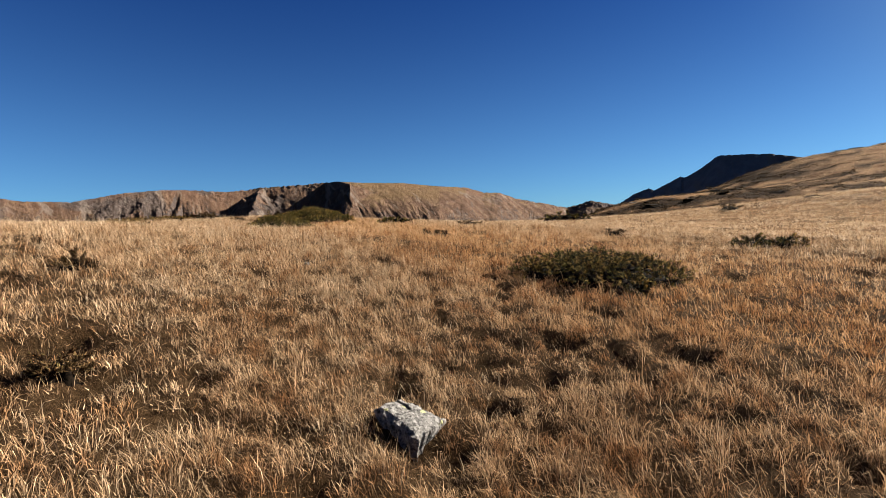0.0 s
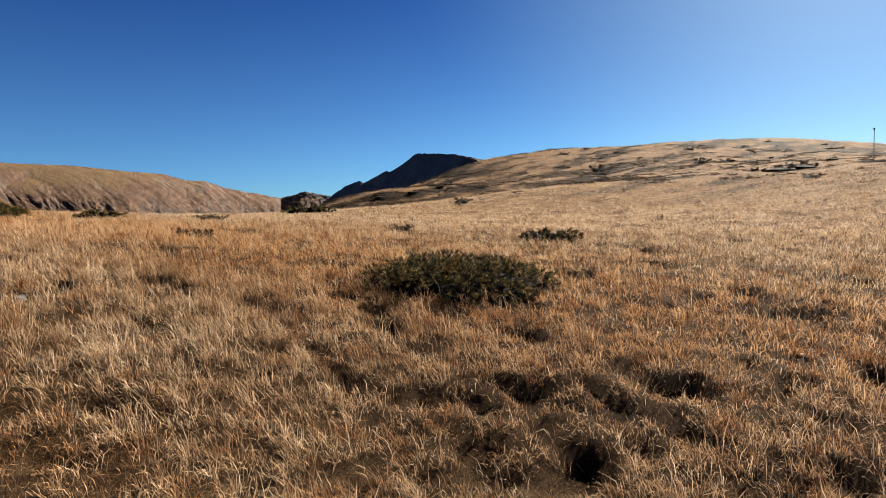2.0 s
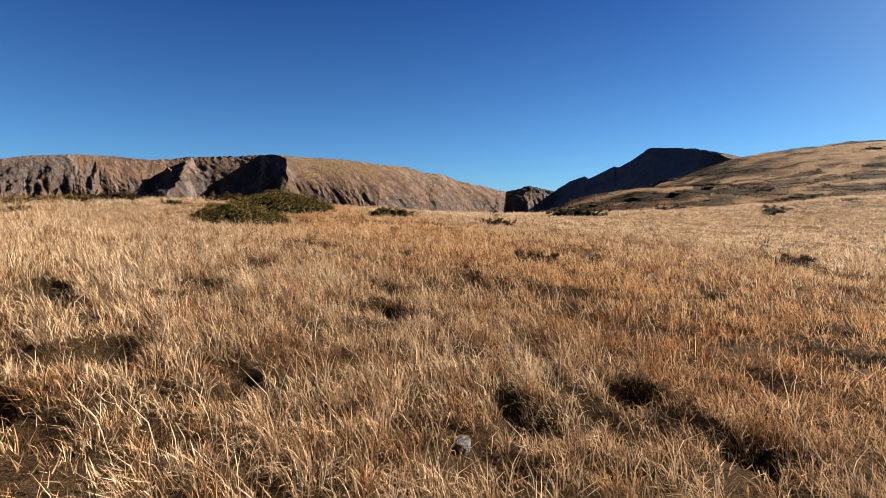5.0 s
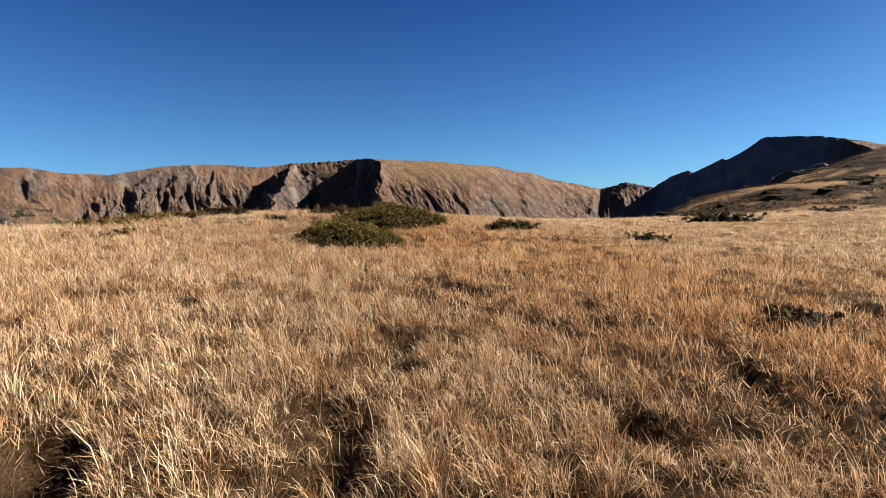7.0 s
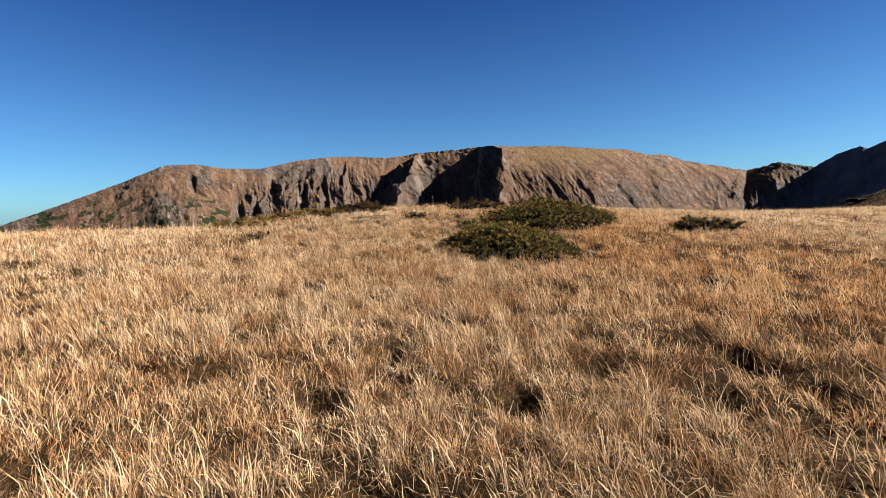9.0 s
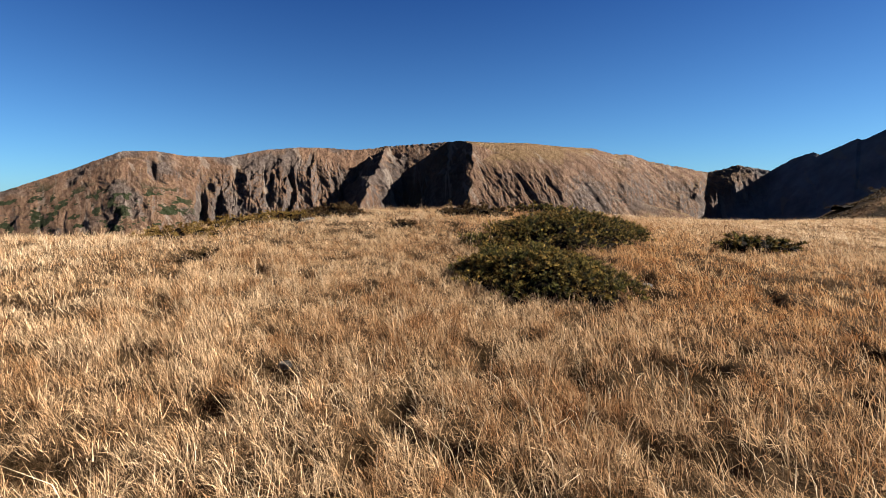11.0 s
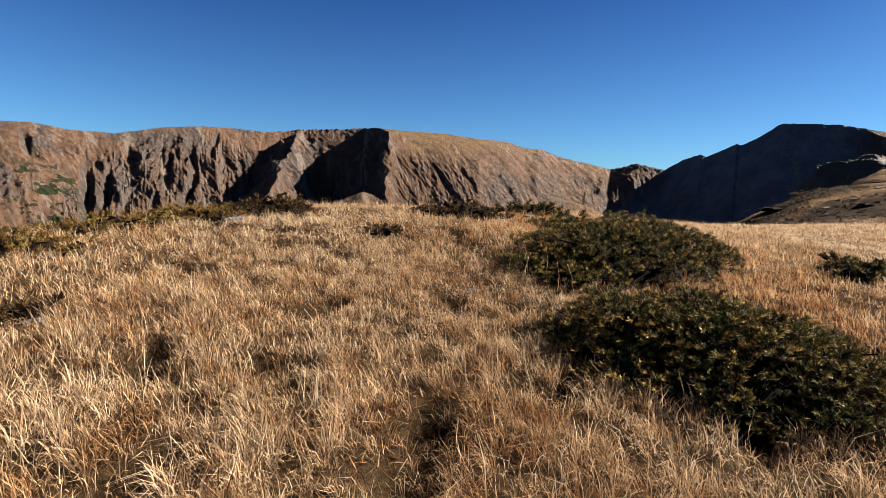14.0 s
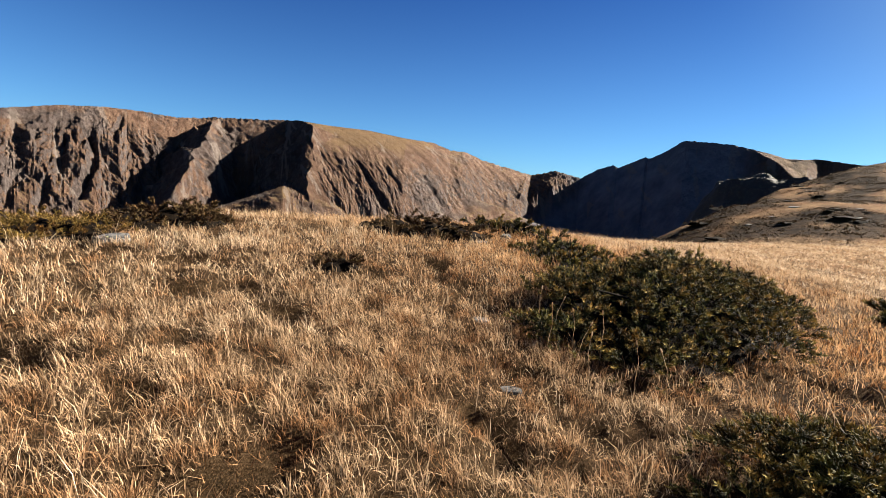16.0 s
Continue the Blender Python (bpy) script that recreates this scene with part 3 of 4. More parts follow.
def in_shrub(x, y, grow=1.0):
    inside = np.zeros(np.shape(x), bool)
    for sx, sy, a, b, turn in SHRUBS:
        c, s = math.cos(radians(turn)), math.sin(radians(turn))
        u, v = (x - sx) * c + (y - sy) * s, -(x - sx) * s + (y - sy) * c
        inside |= (u / (a * grow)) ** 2 + (v / (b * grow)) ** 2 < 1
    return inside


def blades(rng, x, y, length, width, lean_way, lean, steps):
    """vertices and faces of single blades, each bent over towards lean_way"""
    n = len(x)
    root = np.stack([x, y, land(x, y) - 0.01], -1)
    face = rng.uniform(0, 2 * math.pi, n)
    side = np.stack([np.cos(face), np.sin(face), np.zeros(n)], -1) * (width / 2)[:, None]
    flat = np.stack([np.cos(lean_way), np.sin(lean_way), np.zeros(n)], -1)
    up = np.array([0, 0, 1.0])
    a1, a2 = lean * 0.45, lean * 1.25
    mid = root + (flat * np.sin(a1)[:, None] + up * np.cos(a1)[:, None]) * (length * 0.5)[:, None]
    tip = mid + (flat * np.sin(a2)[:, None] + up * np.cos(a2)[:, None]) * (length * 0.5)[:, None]
    if steps == 3:
        v = np.stack([root - side, root + side, mid - side * 0.75, mid + side * 0.75, tip], 1)
        k = np.arange(n)[:, None] * 5
        return v.reshape(-1, 3), [k + np.array([[0, 1, 3, 2]]), k + np.array([[2, 3, 4]])]
    if steps == 2:
        v = np.stack([root, mid - side, mid + side, tip], 1)
        k = np.arange(n)[:, None] * 4
        return v.reshape(-1, 3), [k + np.array([[0, 2, 1]]), k + np.array([[1, 2, 3]])]
    v = np.stack([root - side, root + side, tip], 1)
    return v.reshape(-1, 3), [np.arange(n)[:, None] * 3 + np.array([[0, 1, 2]])]


def tussocks(seed, near, far, box, per_m2, each, spread, length, width, steps, droop=1.0, comb=1.0, gaps=True, heath=0.0):
    """grass in clumps over the land between near and far metres of the trail, combed over by the wind"""
    rng = np.random.default_rng(seed)
    x0, y0, x1, y1 = box
    n = int((x1 - x0) * (y1 - y0) * per_m2)
    cx, cy = rng.uniform(x0, x1, n), rng.uniform(y0, y1, n)
    d = off_trail(cx, cy)
    ahead = np.degrees(np.arctan2(-(cx + 2), cy + 4))
    keep = (d >= near) & (d < far) & (ahead > -84) & (ahead < 66) & (beyond_brow(cx, cy) < 6)
    keep &= ~in_shrub(cx, cy, 0.84)
    cx, cy = cx[keep], cy[keep]
    thick, wide = tufty(cx, cy), fbm(cx / 5.0, cy / 5.0, 111, 3)
    chance = rng.random(len(cx))
    if heath:
        keep = chance < heathy(cx, cy) * heath
    else:
        keep = chance > heathy(cx, cy) * (0.35 + 0.6 * ease(30, 50, cy))
        keep &= rng.random(len(cx)) < (ease(0.22, 0.35, thick) * 0.84 + 0.16 if gaps else ease(0.12, 0.25, thick) * 0.6 + 0.4)
    cx, cy, thick, wide = cx[keep], cy[keep], thick[keep], wide[keep]
    m = len(cx)
    grown = 0.88 + 0.12 * ease(5, 10, cy) - 0.20 * ease(19, 24, cy) * ease(40, 26, cy)
    tall = rng.uniform(0.6, 1.25, m) * (0.8 + 0.55 * ease(0.28, 0.72, thick)) * (0.75 + 0.5 * wide) * grown
    wind = math.pi + 2.4 * (fbm(cx / 2.6, cy / 2.6, 121, 2) - 0.5) + rng.normal(0, 0.35, m)
    push = rng.uniform(0.2, 0.95, m) * comb
    count = np.maximum((each * rng.uniform(0.5, 1.5, m)).astype(int), 1)
    who = np.repeat(np.arange(m), count)
    k = len(who)
    out, rad = rng.uniform(0, 2 * math.pi, k), np.abs(rng.normal(0, spread, k))
    x, y = cx[who] + np.cos(out) * rad, cy[who] + np.sin(out) * rad
    L = length * tall[who] * rng.uniform(0.45, 1.25, k)
    wx = np.cos(out) * (rad / spread) * 0.62 + push[who] * np.cos(wind[who]) + rng.normal(0, 0.64, k)
    wy = np.sin(out) * (rad / spread) * 0.62 + push[who] * np.sin(wind[who]) + rng.normal(0, 0.64, k)
    lean = np.clip(np.hypot(wx, wy) * rng.uniform(0.6, 1.2, k) * droop, 0.02, 1.4)
    return blades(rng, x, y, L, width * rng.uniform(0.6, 1.4, k), np.arctan2(wy, wx), lean, steps)


def turf(name, label, leaf, *layers):
    verts, faces, base = [], [], 0
    for v, f in layers:
        verts.append(v)
        faces += [g + base for g in f]
        base += len(v)
    ob = new(name, mesh_of(name, np.concatenate(verts), faces, leaf))
    return tagged(ob, label, "grass", kind="stuff")


# shrubs
def sprigs(rng, lobes, count, long, needles, needle, width):
    """plumes of needle sprays on the outside of a heap of rounded mounds; lobes: x, y, base z, radius x, radius y, height"""
    lobes = np.array(lobes, float)
    area = lobes[:, 3] * lobes[:, 4] + lobes[:, 5] * (lobes[:, 3] + lobes[:, 4]) * 0.6
    per = 18
    plumes = count // per
    lo = lobes[rng.choice(len(lobes), plumes, p=area / area.sum())]
    th, cz = rng.uniform(0, 2 * math.pi, plumes), rng.uniform(0.0, 1.0, plumes) ** 0.8
    sz = np.sqrt(1 - cz ** 2)
    shell = rng.uniform(0.55, 1.0, plumes) ** 0.6
    nrm = np.stack([np.cos(th) * sz / lo[:, 3], np.sin(th) * sz / lo[:, 4], cz / lo[:, 5]], -1)
    nrm /= np.linalg.norm(nrm, axis=1)[:, None]
    p = np.stack([lo[:, 0] + np.cos(th) * sz * lo[:, 3] * shell, lo[:, 1] + np.sin(th) * sz * lo[:, 4] * shell, lo[:, 2] + cz * lo[:, 5] * shell], -1)
    axis = nrm * 0.55 + np.stack([np.cos(th), np.sin(th), th * 0], -1) * 0.55 + np.array([-0.1, 0, 0.16]) + rng.normal(0, 0.22, (plumes, 3))
    axis[:, 2] = np.maximum(axis[:, 2], -0.05)
    axis /= np.linalg.norm(axis, axis=1)[:, None]
    reach_ = long * 1.8 * rng.uniform(0.6, 1.3, plumes)
    who = np.repeat(np.arange(plumes), per)
    at = np.tile(np.linspace(0.05, 1.0, per), plumes)
    count = len(who)
    d = axis[who] * 0.8 + rng.normal(0, 0.36, (count, 3)) * np.array([1, 1, 0.6]) + np.array([0, 0, 0.10])
    d /= np.linalg.norm(d, axis=1)[:, None]
    p = p[who] + axis[who] * (reach_[who] * at)[:, None]
    p[:, 2] -= 0.25 * reach_[who] * at ** 2
    ln = long * rng.uniform(0.5, 1.1, count) * (1.1 - 0.6 * at)
    t = np.linspace(0.05, 1.0, needles)
    pos = p[:, None] + d[:, None] * (ln[:, None] * t[None])[..., None]
    nd = rng.normal(0, 1, (count, needles, 3))
    nd -= (nd * d[:, None]).sum(-1, keepdims=True) * d[:, None]
    nd /= np.linalg.norm(nd, axis=-1, keepdims=True)
    way = nd * 0.6 + d[:, None] * 0.85
    size = needle * rng.uniform(0.7, 1.3, (count, needles, 1))
    side = np.cross(way, d[:, None])
    side /= np.linalg.norm(side, axis=-1, keepdims=True) + 1e-9
    side = side * width * 0.5
    v = np.stack([pos - side, pos + side, pos + way * size], 2).reshape(-1, 3)
    tip_tone = np.clip(at * 0.8 + rng.normal(0.1, 0.1, count), 0, 1)
    return v, [np.arange(count * needles)[:, None] * 3 + np.array([[0, 1, 2]])], np.repeat(tip_tone, needles * 3)


def mound(lobes, shrink, half_long, half_wide, c, s, at, rows=10, cols=28):
    """the twiggy inside of a shrub as one solid lumpy dome, its near-black colour standing for the shade there"""
    rr_, th = np.meshgrid(np.linspace(0, 1, rows), np.linspace(0, 2 * math.pi, cols, endpoint=False), indexing="ij")
    u, v = rr_ * np.cos(th) * half_long, rr_ * np.sin(th) * half_wide
    x, y = u * c - v * s, u * s + v * c
    lie = land(x + at[0], y + at[1]) - at[2]
    z = lie - 0.12
    for lx, ly, lz, a, b, h in lobes:
        q = 1 - ((x - lx) / (a * shrink)) ** 2 - ((y - ly) / (b * shrink)) ** 2
        z = np.where(q > 0, np.maximum(z, lz + h * shrink * np.sqrt(np.maximum(q, 0))), z)
    z = z + 0.12 * (vnoise(x * 9, y * 9, 3) - 0.5)
    return np.stack([x, y, z], -1).reshape(-1, 3), [grid_faces(rows, cols, True)]


def tube(points, radii_, sides=6):
    points = np.array(points, float)
    ring = []
    for k, p in enumerate(points):
        way = points[min(k + 1, len(points) - 1)] - points[max(k - 1, 0)]
        way /= np.linalg.norm(way)
        u = np.cross(way, (0.3, 0.2, 0.93))
        u /= np.linalg.norm(u)
        w = np.cross(way, u)
        for a in np.linspace(0, 2 * math.pi, sides, endpoint=False):
            ring.append(p + (u * math.cos(a) + w * math.sin(a)) * radii_[k])
    return np.array(ring), [grid_faces(len(points), sides, True)]


def shrub(name, label, category, x, y, half_long, half_wide, turn, height, seed, leaf, count, fine=1.0, lobes_n=9, group="", needles=10, clumps=0):
    """a low spreading shrub: woody stems, a twiggy core dark as inner shade and sprays of needles, gathered in boughs
    where clumps are given
    """
    rng = np.random.default_rng(seed)
    SHRUBS.append((x, y, half_long, half_wide, turn))
    c, s = math.cos(radians(turn)), math.sin(radians(turn))
    base = float(land(x, y))
    root = new(name)
    root.location = (x, y, base)
    lobes = [(0, 0, 0, half_long * 0.6, half_wide * 0.6, height)]
    for _ in range(lobes_n):
        a, r = rng.uniform(0, 2 * math.pi), math.sqrt(rng.uniform(0.15, 1))
        size = rng.uniform(0.25, 0.45)
        u, v = math.cos(a) * r * half_long * (1 - size * 0.8), math.sin(a) * r * half_wide * (1 - size * 0.8)
        lx, ly = u * c - v * s, u * s + v * c
        rad = size * math.sqrt(half_long * half_wide) * 1.15
        lobes.append((lx, ly, float(land(x + lx, y + ly)) - base, rad, rad * rng.uniform(0.75, 1.2), height * rng.uniform(0.45, 1.0) * (1.1 - 0.45 * r)))
    for k in range(lobes_n):
        a, r = k * 2.39996, 0.86 * math.sqrt((k + 0.5) / lobes_n)
        u, v = math.cos(a) * r * half_long, math.sin(a) * r * half_wide
        lx, ly = u * c - v * s, u * s + v * c
        rad = 1.25 * math.sqrt(half_long * half_wide / lobes_n)
        lobes.append((lx, ly, float(land(x + lx, y + ly)) - base, rad, rad, height * rng.uniform(0.42, 0.62) * (1.15 - 0.5 * r)))
    # turn the main lobe with the shrub by splitting it in three along its length
    lobes[0:1] = [(k * half_long * 0.35 * c, k * half_long * 0.35 * s, float(land(x + k * half_long * 0.35 * c, y + k * half_long * 0.35 * s)) - base,
                   half_wide * 0.75, half_wide * 0.75, height * (1 - 0.2 * abs(k))) for k in (-1, 0, 1)]
    boughs = lobes
    if clumps:
        boughs = []
        for k in range(clumps):
            a, r = k * 2.39996 + rng.normal(0, 0.25), math.sqrt((k + 0.5) / clumps) * rng.uniform(0.9, 1.04)
            u, v = math.cos(a) * r * half_long, math.sin(a) * r * half_wide
            lx, ly = u * c - v * s, u * s + v * c
            lie = float(land(x + lx, y + ly)) - base
            roof = max(h * math.sqrt(max(1 - ((lx - ax) / p) ** 2 - ((ly - ay) / q) ** 2, 0.0)) for ax, ay, az_, p, q, h in lobes)
            size = rng.uniform(0.13, 0.25)
            boughs.append((lx, ly, lie + max(roof * rng.uniform(0.72, 0.98) - size * 0.5, 0.02), size * 1.2, size * 1.2, size * 0.75))
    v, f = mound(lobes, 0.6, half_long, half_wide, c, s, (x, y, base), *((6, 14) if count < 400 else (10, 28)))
    part("shade_core", mesh_of("shade_core", v, f, TWIG_AND_SHADE, True), root, "twiggy core, near black for the shade inside")
    v, f, tip_tone = sprigs(rng, boughs, count, 0.09 * fine, needles, 0.036 * fine, 0.0120 * fine)
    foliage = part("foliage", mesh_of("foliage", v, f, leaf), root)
    foliage.data.attributes.new("tip", "FLOAT", "POINT").data.foreach_set("value", tip_tone.astype(np.float32))
    for k in range(4):
        a = rng.uniform(0, 2 * math.pi)
        ex, ey = math.cos(a) * half_long * 0.7, math.sin(a) * half_wide * 0.7
        ex, ey = ex * c - ey * s, ex * s + ey * c
        v, f = tube([(0, 0, -0.05), (ex * 0.4, ey * 0.4, height * 0.35), (ex * 0.75, ey * 0.75, height * 0.5), (ex, ey, height * 0.62)], [0.03, 0.022, 0.014, 0.005])
        part("stem", mesh_of("stem", v, f, TWIG_AND_SHADE, True), root)
    return tagged(root, label, category, group)


GREEN = "low spreading juniper with dark green needles in dry grass"
BROWN = "low heath shrub with brown autumn leaves in dry grass"
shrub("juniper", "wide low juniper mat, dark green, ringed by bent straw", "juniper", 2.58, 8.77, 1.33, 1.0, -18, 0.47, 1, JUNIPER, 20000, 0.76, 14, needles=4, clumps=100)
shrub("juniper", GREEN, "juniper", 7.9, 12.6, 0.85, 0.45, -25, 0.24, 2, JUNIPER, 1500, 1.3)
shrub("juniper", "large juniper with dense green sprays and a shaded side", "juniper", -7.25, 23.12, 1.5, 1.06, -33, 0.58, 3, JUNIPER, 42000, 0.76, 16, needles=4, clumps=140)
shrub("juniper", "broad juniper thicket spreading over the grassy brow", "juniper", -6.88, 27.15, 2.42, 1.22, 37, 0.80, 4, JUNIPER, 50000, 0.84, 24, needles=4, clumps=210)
shrub("juniper", GREEN, "juniper", -2.5, 27.9, 1.05, 0.5, 8, 0.33, 6, JUNIPER, 1800, 1.3)
shrub("juniper", GREEN, "juniper", 8.8, 36.5, 1.9, 0.8, -20, 0.55, 7, JUNIPER, 1200, 2.2)
shrub("juniper", "juniper strip running back over the brow", "juniper", -7.2, 30.4, 1.9, 0.8, 75, 0.17, 14, JUNIPER, 2800, 1.25, 12)
shrub("heath_shrub", BROWN, "shrub", -9.7, 31.4, 1.6, 0.6, 8, 0.42, 8, HEATH, 3000, 1.2, 12)
shrub("juniper", GREEN, "juniper", -7.7, 33.0, 1.3, 0.5, -20, 0.35, 9, JUNIPER, 1800, 1.4)
shrub("heath_shrub", BROWN, "shrub", -14.0, 29.9, 1.4, 0.6, 52, 0.34, 10, HEATH, 3000, 1.2, 12)
shrub("juniper", "low olive-brown juniper along the crest of the meadow", "juniper", -15.4, 26.8, 1.3, 0.6, 62, 0.27, 11, OLIVE, 5000, 0.85, group="crest junipers", needles=5)
shrub("juniper", "low olive-brown juniper along the crest of the meadow", "juniper", -14.9, 28.3, 1.1, 0.6, 55, 0.27, 13, OLIVE, 4400, 0.85, group="crest junipers", needles=5)
shrub("juniper", "small olive juniper cushion in dry grass", "juniper", -15.3, 24.7, 1.0, 0.5, 20, 0.23, 12, OLIVE, 4000, 0.85, needles=5)


# stones
def stone(label, x, y, size, turn, tilt, seed, lift=0.0, group="", wear=0.55, rock=None, blunt=0.55):
    """a weathered slab: a rough block with worn edges and split faces"""
    bm = bmesh.new()
    bmesh.ops.create_cube(bm, size=1.0)
    bmesh.ops.subdivide_edges(bm, edges=bm.edges[:], cuts=7, use_grid_fill=True)
    off = Vector((seed * 3.7, seed * 1.3, seed * 0.7))
    for v in bm.verts:
        p = v.co.copy()
        r = p * 2
        corner = max(0.0, abs(p.x) + abs(p.y) - 0.62)
        r *= 1 - blunt * corner
        r = r.lerp(r.normalized() * 1.1, wear)
        r += (0.10 + 0.26 * wear) * noise.noise_vector(p * 1.7 + off) + 0.09 * noise.noise_vector(p * 6 + off)
        v.co = Vector((r.x * size[0] / 2, r.y * size[1] / 2, r.z * size[2] / 2))
    me = bpy.data.meshes.new("stone")
    bm.to_mesh(me)
    bm.free()
    me.materials.append(rock or STONE)
    ob = new("stone", me)
    ob.matrix_world = pose(x, y, float(land(x, y)) + lift, tilt[0], tilt[1], 0) @ pose(0, 0, 0, 0, 0, turn)
    return tagged(ob, label, "stone", group)


def slab(x, y, corners, lift, tilt):
    """a flat boulder with a cracked top and undercut sides; corners: its four-sided outline round the middle"""
    n = 30
    a, b = np.meshgrid(np.linspace(0, 1, n), np.linspace(0, 1, n), indexing="ij")
    c = np.array(corners, float)
    flat = ((1 - a) * (1 - b))[..., None] * c[0] + ((1 - a) * b)[..., None] * c[1] + (a * b)[..., None] * c[2] + (a * (1 - b))[..., None] * c[3]
    rim = np.minimum(np.minimum(a, 1 - a), np.minimum(b, 1 - b))
    wob = 0.055 * ease(0.35, 0.0, rim)
    flat[..., 0] += wob * (fbm(a * 7, b * 7, 401, 3) - 0.5) * 2
    flat[..., 1] += wob * (fbm(a * 7, b * 7, 402, 3) - 0.5) * 2
    crack = np.abs(b - 0.66 - 0.10 * np.sin(a * 7) - 0.10 * (fbm(a * 6, b * 2, 403, 3) - 0.5)) + 0.2 * ease(0.42, 0.62, a)
    z = lift + 0.03 * (fbm(a * 4, b * 4, 404, 4) - 0.5) + 0.012 * (fbm(a * 16, b * 16, 405, 3) - 0.5) - tilt * (flat[..., 0] * 0.8 - flat[..., 1] * 0.6)
    z = z - 0.045 * ease(0.05, 0.012, crack) - 0.03 * ease(0.09, 0.0, rim) - 0.02 * ease(0.52, 0.60, b) * ease(0.6, 0.3, a)
    top = np.concatenate([flat, z[..., None]], -1).reshape(-1, 3)
    idx = np.arange(n * n).reshape(n, n)
    ring = np.concatenate([idx[0, :-1], idx[:-1, -1], idx[-1, :0:-1], idx[:0:-1, 0]])
    verts, faces = [top], [grid_faces(n, n)[:, ::-1]]
    last, base, m = ring, n * n, len(ring)
    for k, (down, inset) in enumerate(((0.025, 0.0), (0.07, 0.10), (0.14, 0.26), (0.30, 0.22))):
        v = top[ring].copy()
        jag = (fbm(np.arange(m) / 4.0, np.full(m, k * 1.7), 411, 3) - 0.5) * 0.05
        v[:, :2] *= (1 - inset + jag)[:, None]
        v[:, 2] -= down
        now = base + np.arange(m)
        faces.append(np.stack([last, np.roll(last, -1), np.roll(now, -1), now], -1))
        verts.append(v)
        last, base = now, base + m
    verts.append(np.array([[0, 0, lift - 0.3]]))
    faces.append(np.stack([last, np.roll(last, -1), np.full(m, base)], -1))
    ob = new("boulder", mesh_of("boulder", np.concatenate(verts), faces, STONE))
    ob.location = (x, y, float(land(x, y, False)))
    return tagged(ob, "flat grey lichen-spotted boulder with a cracked top in dry grass", "boulder")


slab(-0.32, 3.90, ((-0.27, 0.10), (-0.08, 0.37), (0.26, 0.10), (0.06, -0.18)), 0.11, 0.26)
SHRUBS.append((-0.31, 3.92, 0.30, 0.22, 118))
SHRUBS.append((-0.52, 3.68, 0.16, 0.12, 118))
for sx, sy, sz_, sd in ((-2.52, 9.45, 0.16, 2), (-9.36, 26.4, 0.26, 3), (-9.38, 24.85, 0.2, 4), (-8.7, 31.0, 0.4, 5), (-7.95, 32.2, 0.35, 6), (-13.0, 22.6, 0.3, 7),
                        (-5.55, 23.6, 0.28, 8), (-9.25, 18.75, 0.15, 9), (-14.0, 28.3, 0.5, 10)):
    stone("small grey stone lying in dry grass", sx, sy, (sz_ * 0.8, sz_ * 0.6, sz_ * 0.4), sd * 40, (4, -5), sd, -0.02, "loose stones", 0.35, DULL)
    SHRUBS.append((sx, sy, sz_ * 0.6, sz_ * 0.5, 0))
for sx, sy, sz_, sd in ((17.7, 60.2, 0.8, 11), (20.5, 61.5, 0.9, 12), (27.0, 60.3, 0.7, 13), (23.5, 63.0, 0.9, 14), (24.7, 57.9, 0.6, 15), (19.0, 58.7, 0.6, 16)):
    stone("grey rock slab bedded in the hillside turf", sx, sy, (sz_, sz_ * 0.7, sz_ * 0.35), sd * 50, (4, -5), sd, -0.08, "hillside slabs", 0.3, DULL)

# heath clumps over meadow and hillside
TUFT = "small dark brown heath clump among dry grass"
for hx, hy, hr, hh, sd in ((-0.2, 15.6, 0.45, 0.14, 31), (5.4, 16.1, 0.5, 0.16, 33), (1.3, 25.3, 0.6, 0.2, 34), (-5.3, 7.4, 0.25, 0.15, 35),
                           (-3.3, 4.3, 0.2, 0.12, 36), (-13.1, 22.7, 0.18, 0.13, 37), (-11.0, 27.8, 0.35, 0.15, 38)):
    shrub("heath_clump", TUFT, "shrub", hx, hy, hr * 1.2, hr * 0.8, sd * 30, hh, sd, HEATH, 420, 1.0, 5, "meadow heath", 8)
far_clump = None
rng_h = np.random.default_rng(77)
spots = [(60, 57.4, 2.2), (42.3, 23.7, 1.5), (43.5, 22.5, 1.3), (17.9, 31.8, 0.9), (68.7, 46.7, 1.8), (66.4, 42.7, 1.8), (34.2, 48.7, 1.0), (34, 36.7, 1.0), (23.8, 39.1, 1.0), (19.5, 44.6, 1.2), (55.5, 53.2, 1.6)]
for _ in range(95):
    az_, r_ = radians(-rng_h.uniform(28, 78)), rng_h.uniform(38, 118)
    spots.append((-4 - r_ * math.sin(az_), 8 + r_ * math.cos(az_), 0.3 + 0.9 * rng_h.random() ** 2))
for _ in range(60):
    sx_, sy_ = rng_h.uniform(10, 52), rng_h.uniform(56, 92)
    if 0.18 * sy_ < sx_ < 0.62 * sy_:
        spots.append((sx_, sy_, 0.5 + 1.0 * rng_h.random() ** 2))
for hx, hy, hr in spots:
    hz = float(land(hx, hy))
    if far_clump is None:
        far_clump = shrub("heath_clump", "dark heath clump on the dry hillside", "shrub", hx, hy, 1.0, 0.7, 0, 0.28, 50, HEATH, 238, 2.5, 6, "hillside heath", 4)
        far_clump.scale = (hr, hr, hr)
    else:
        ob = copy_thing(far_clump, pose(hx, hy, hz, 0, 0, rng_h.uniform(0, 360)))
        ob.scale = (hr, hr, hr * rng_h.uniform(0.6, 1.0))

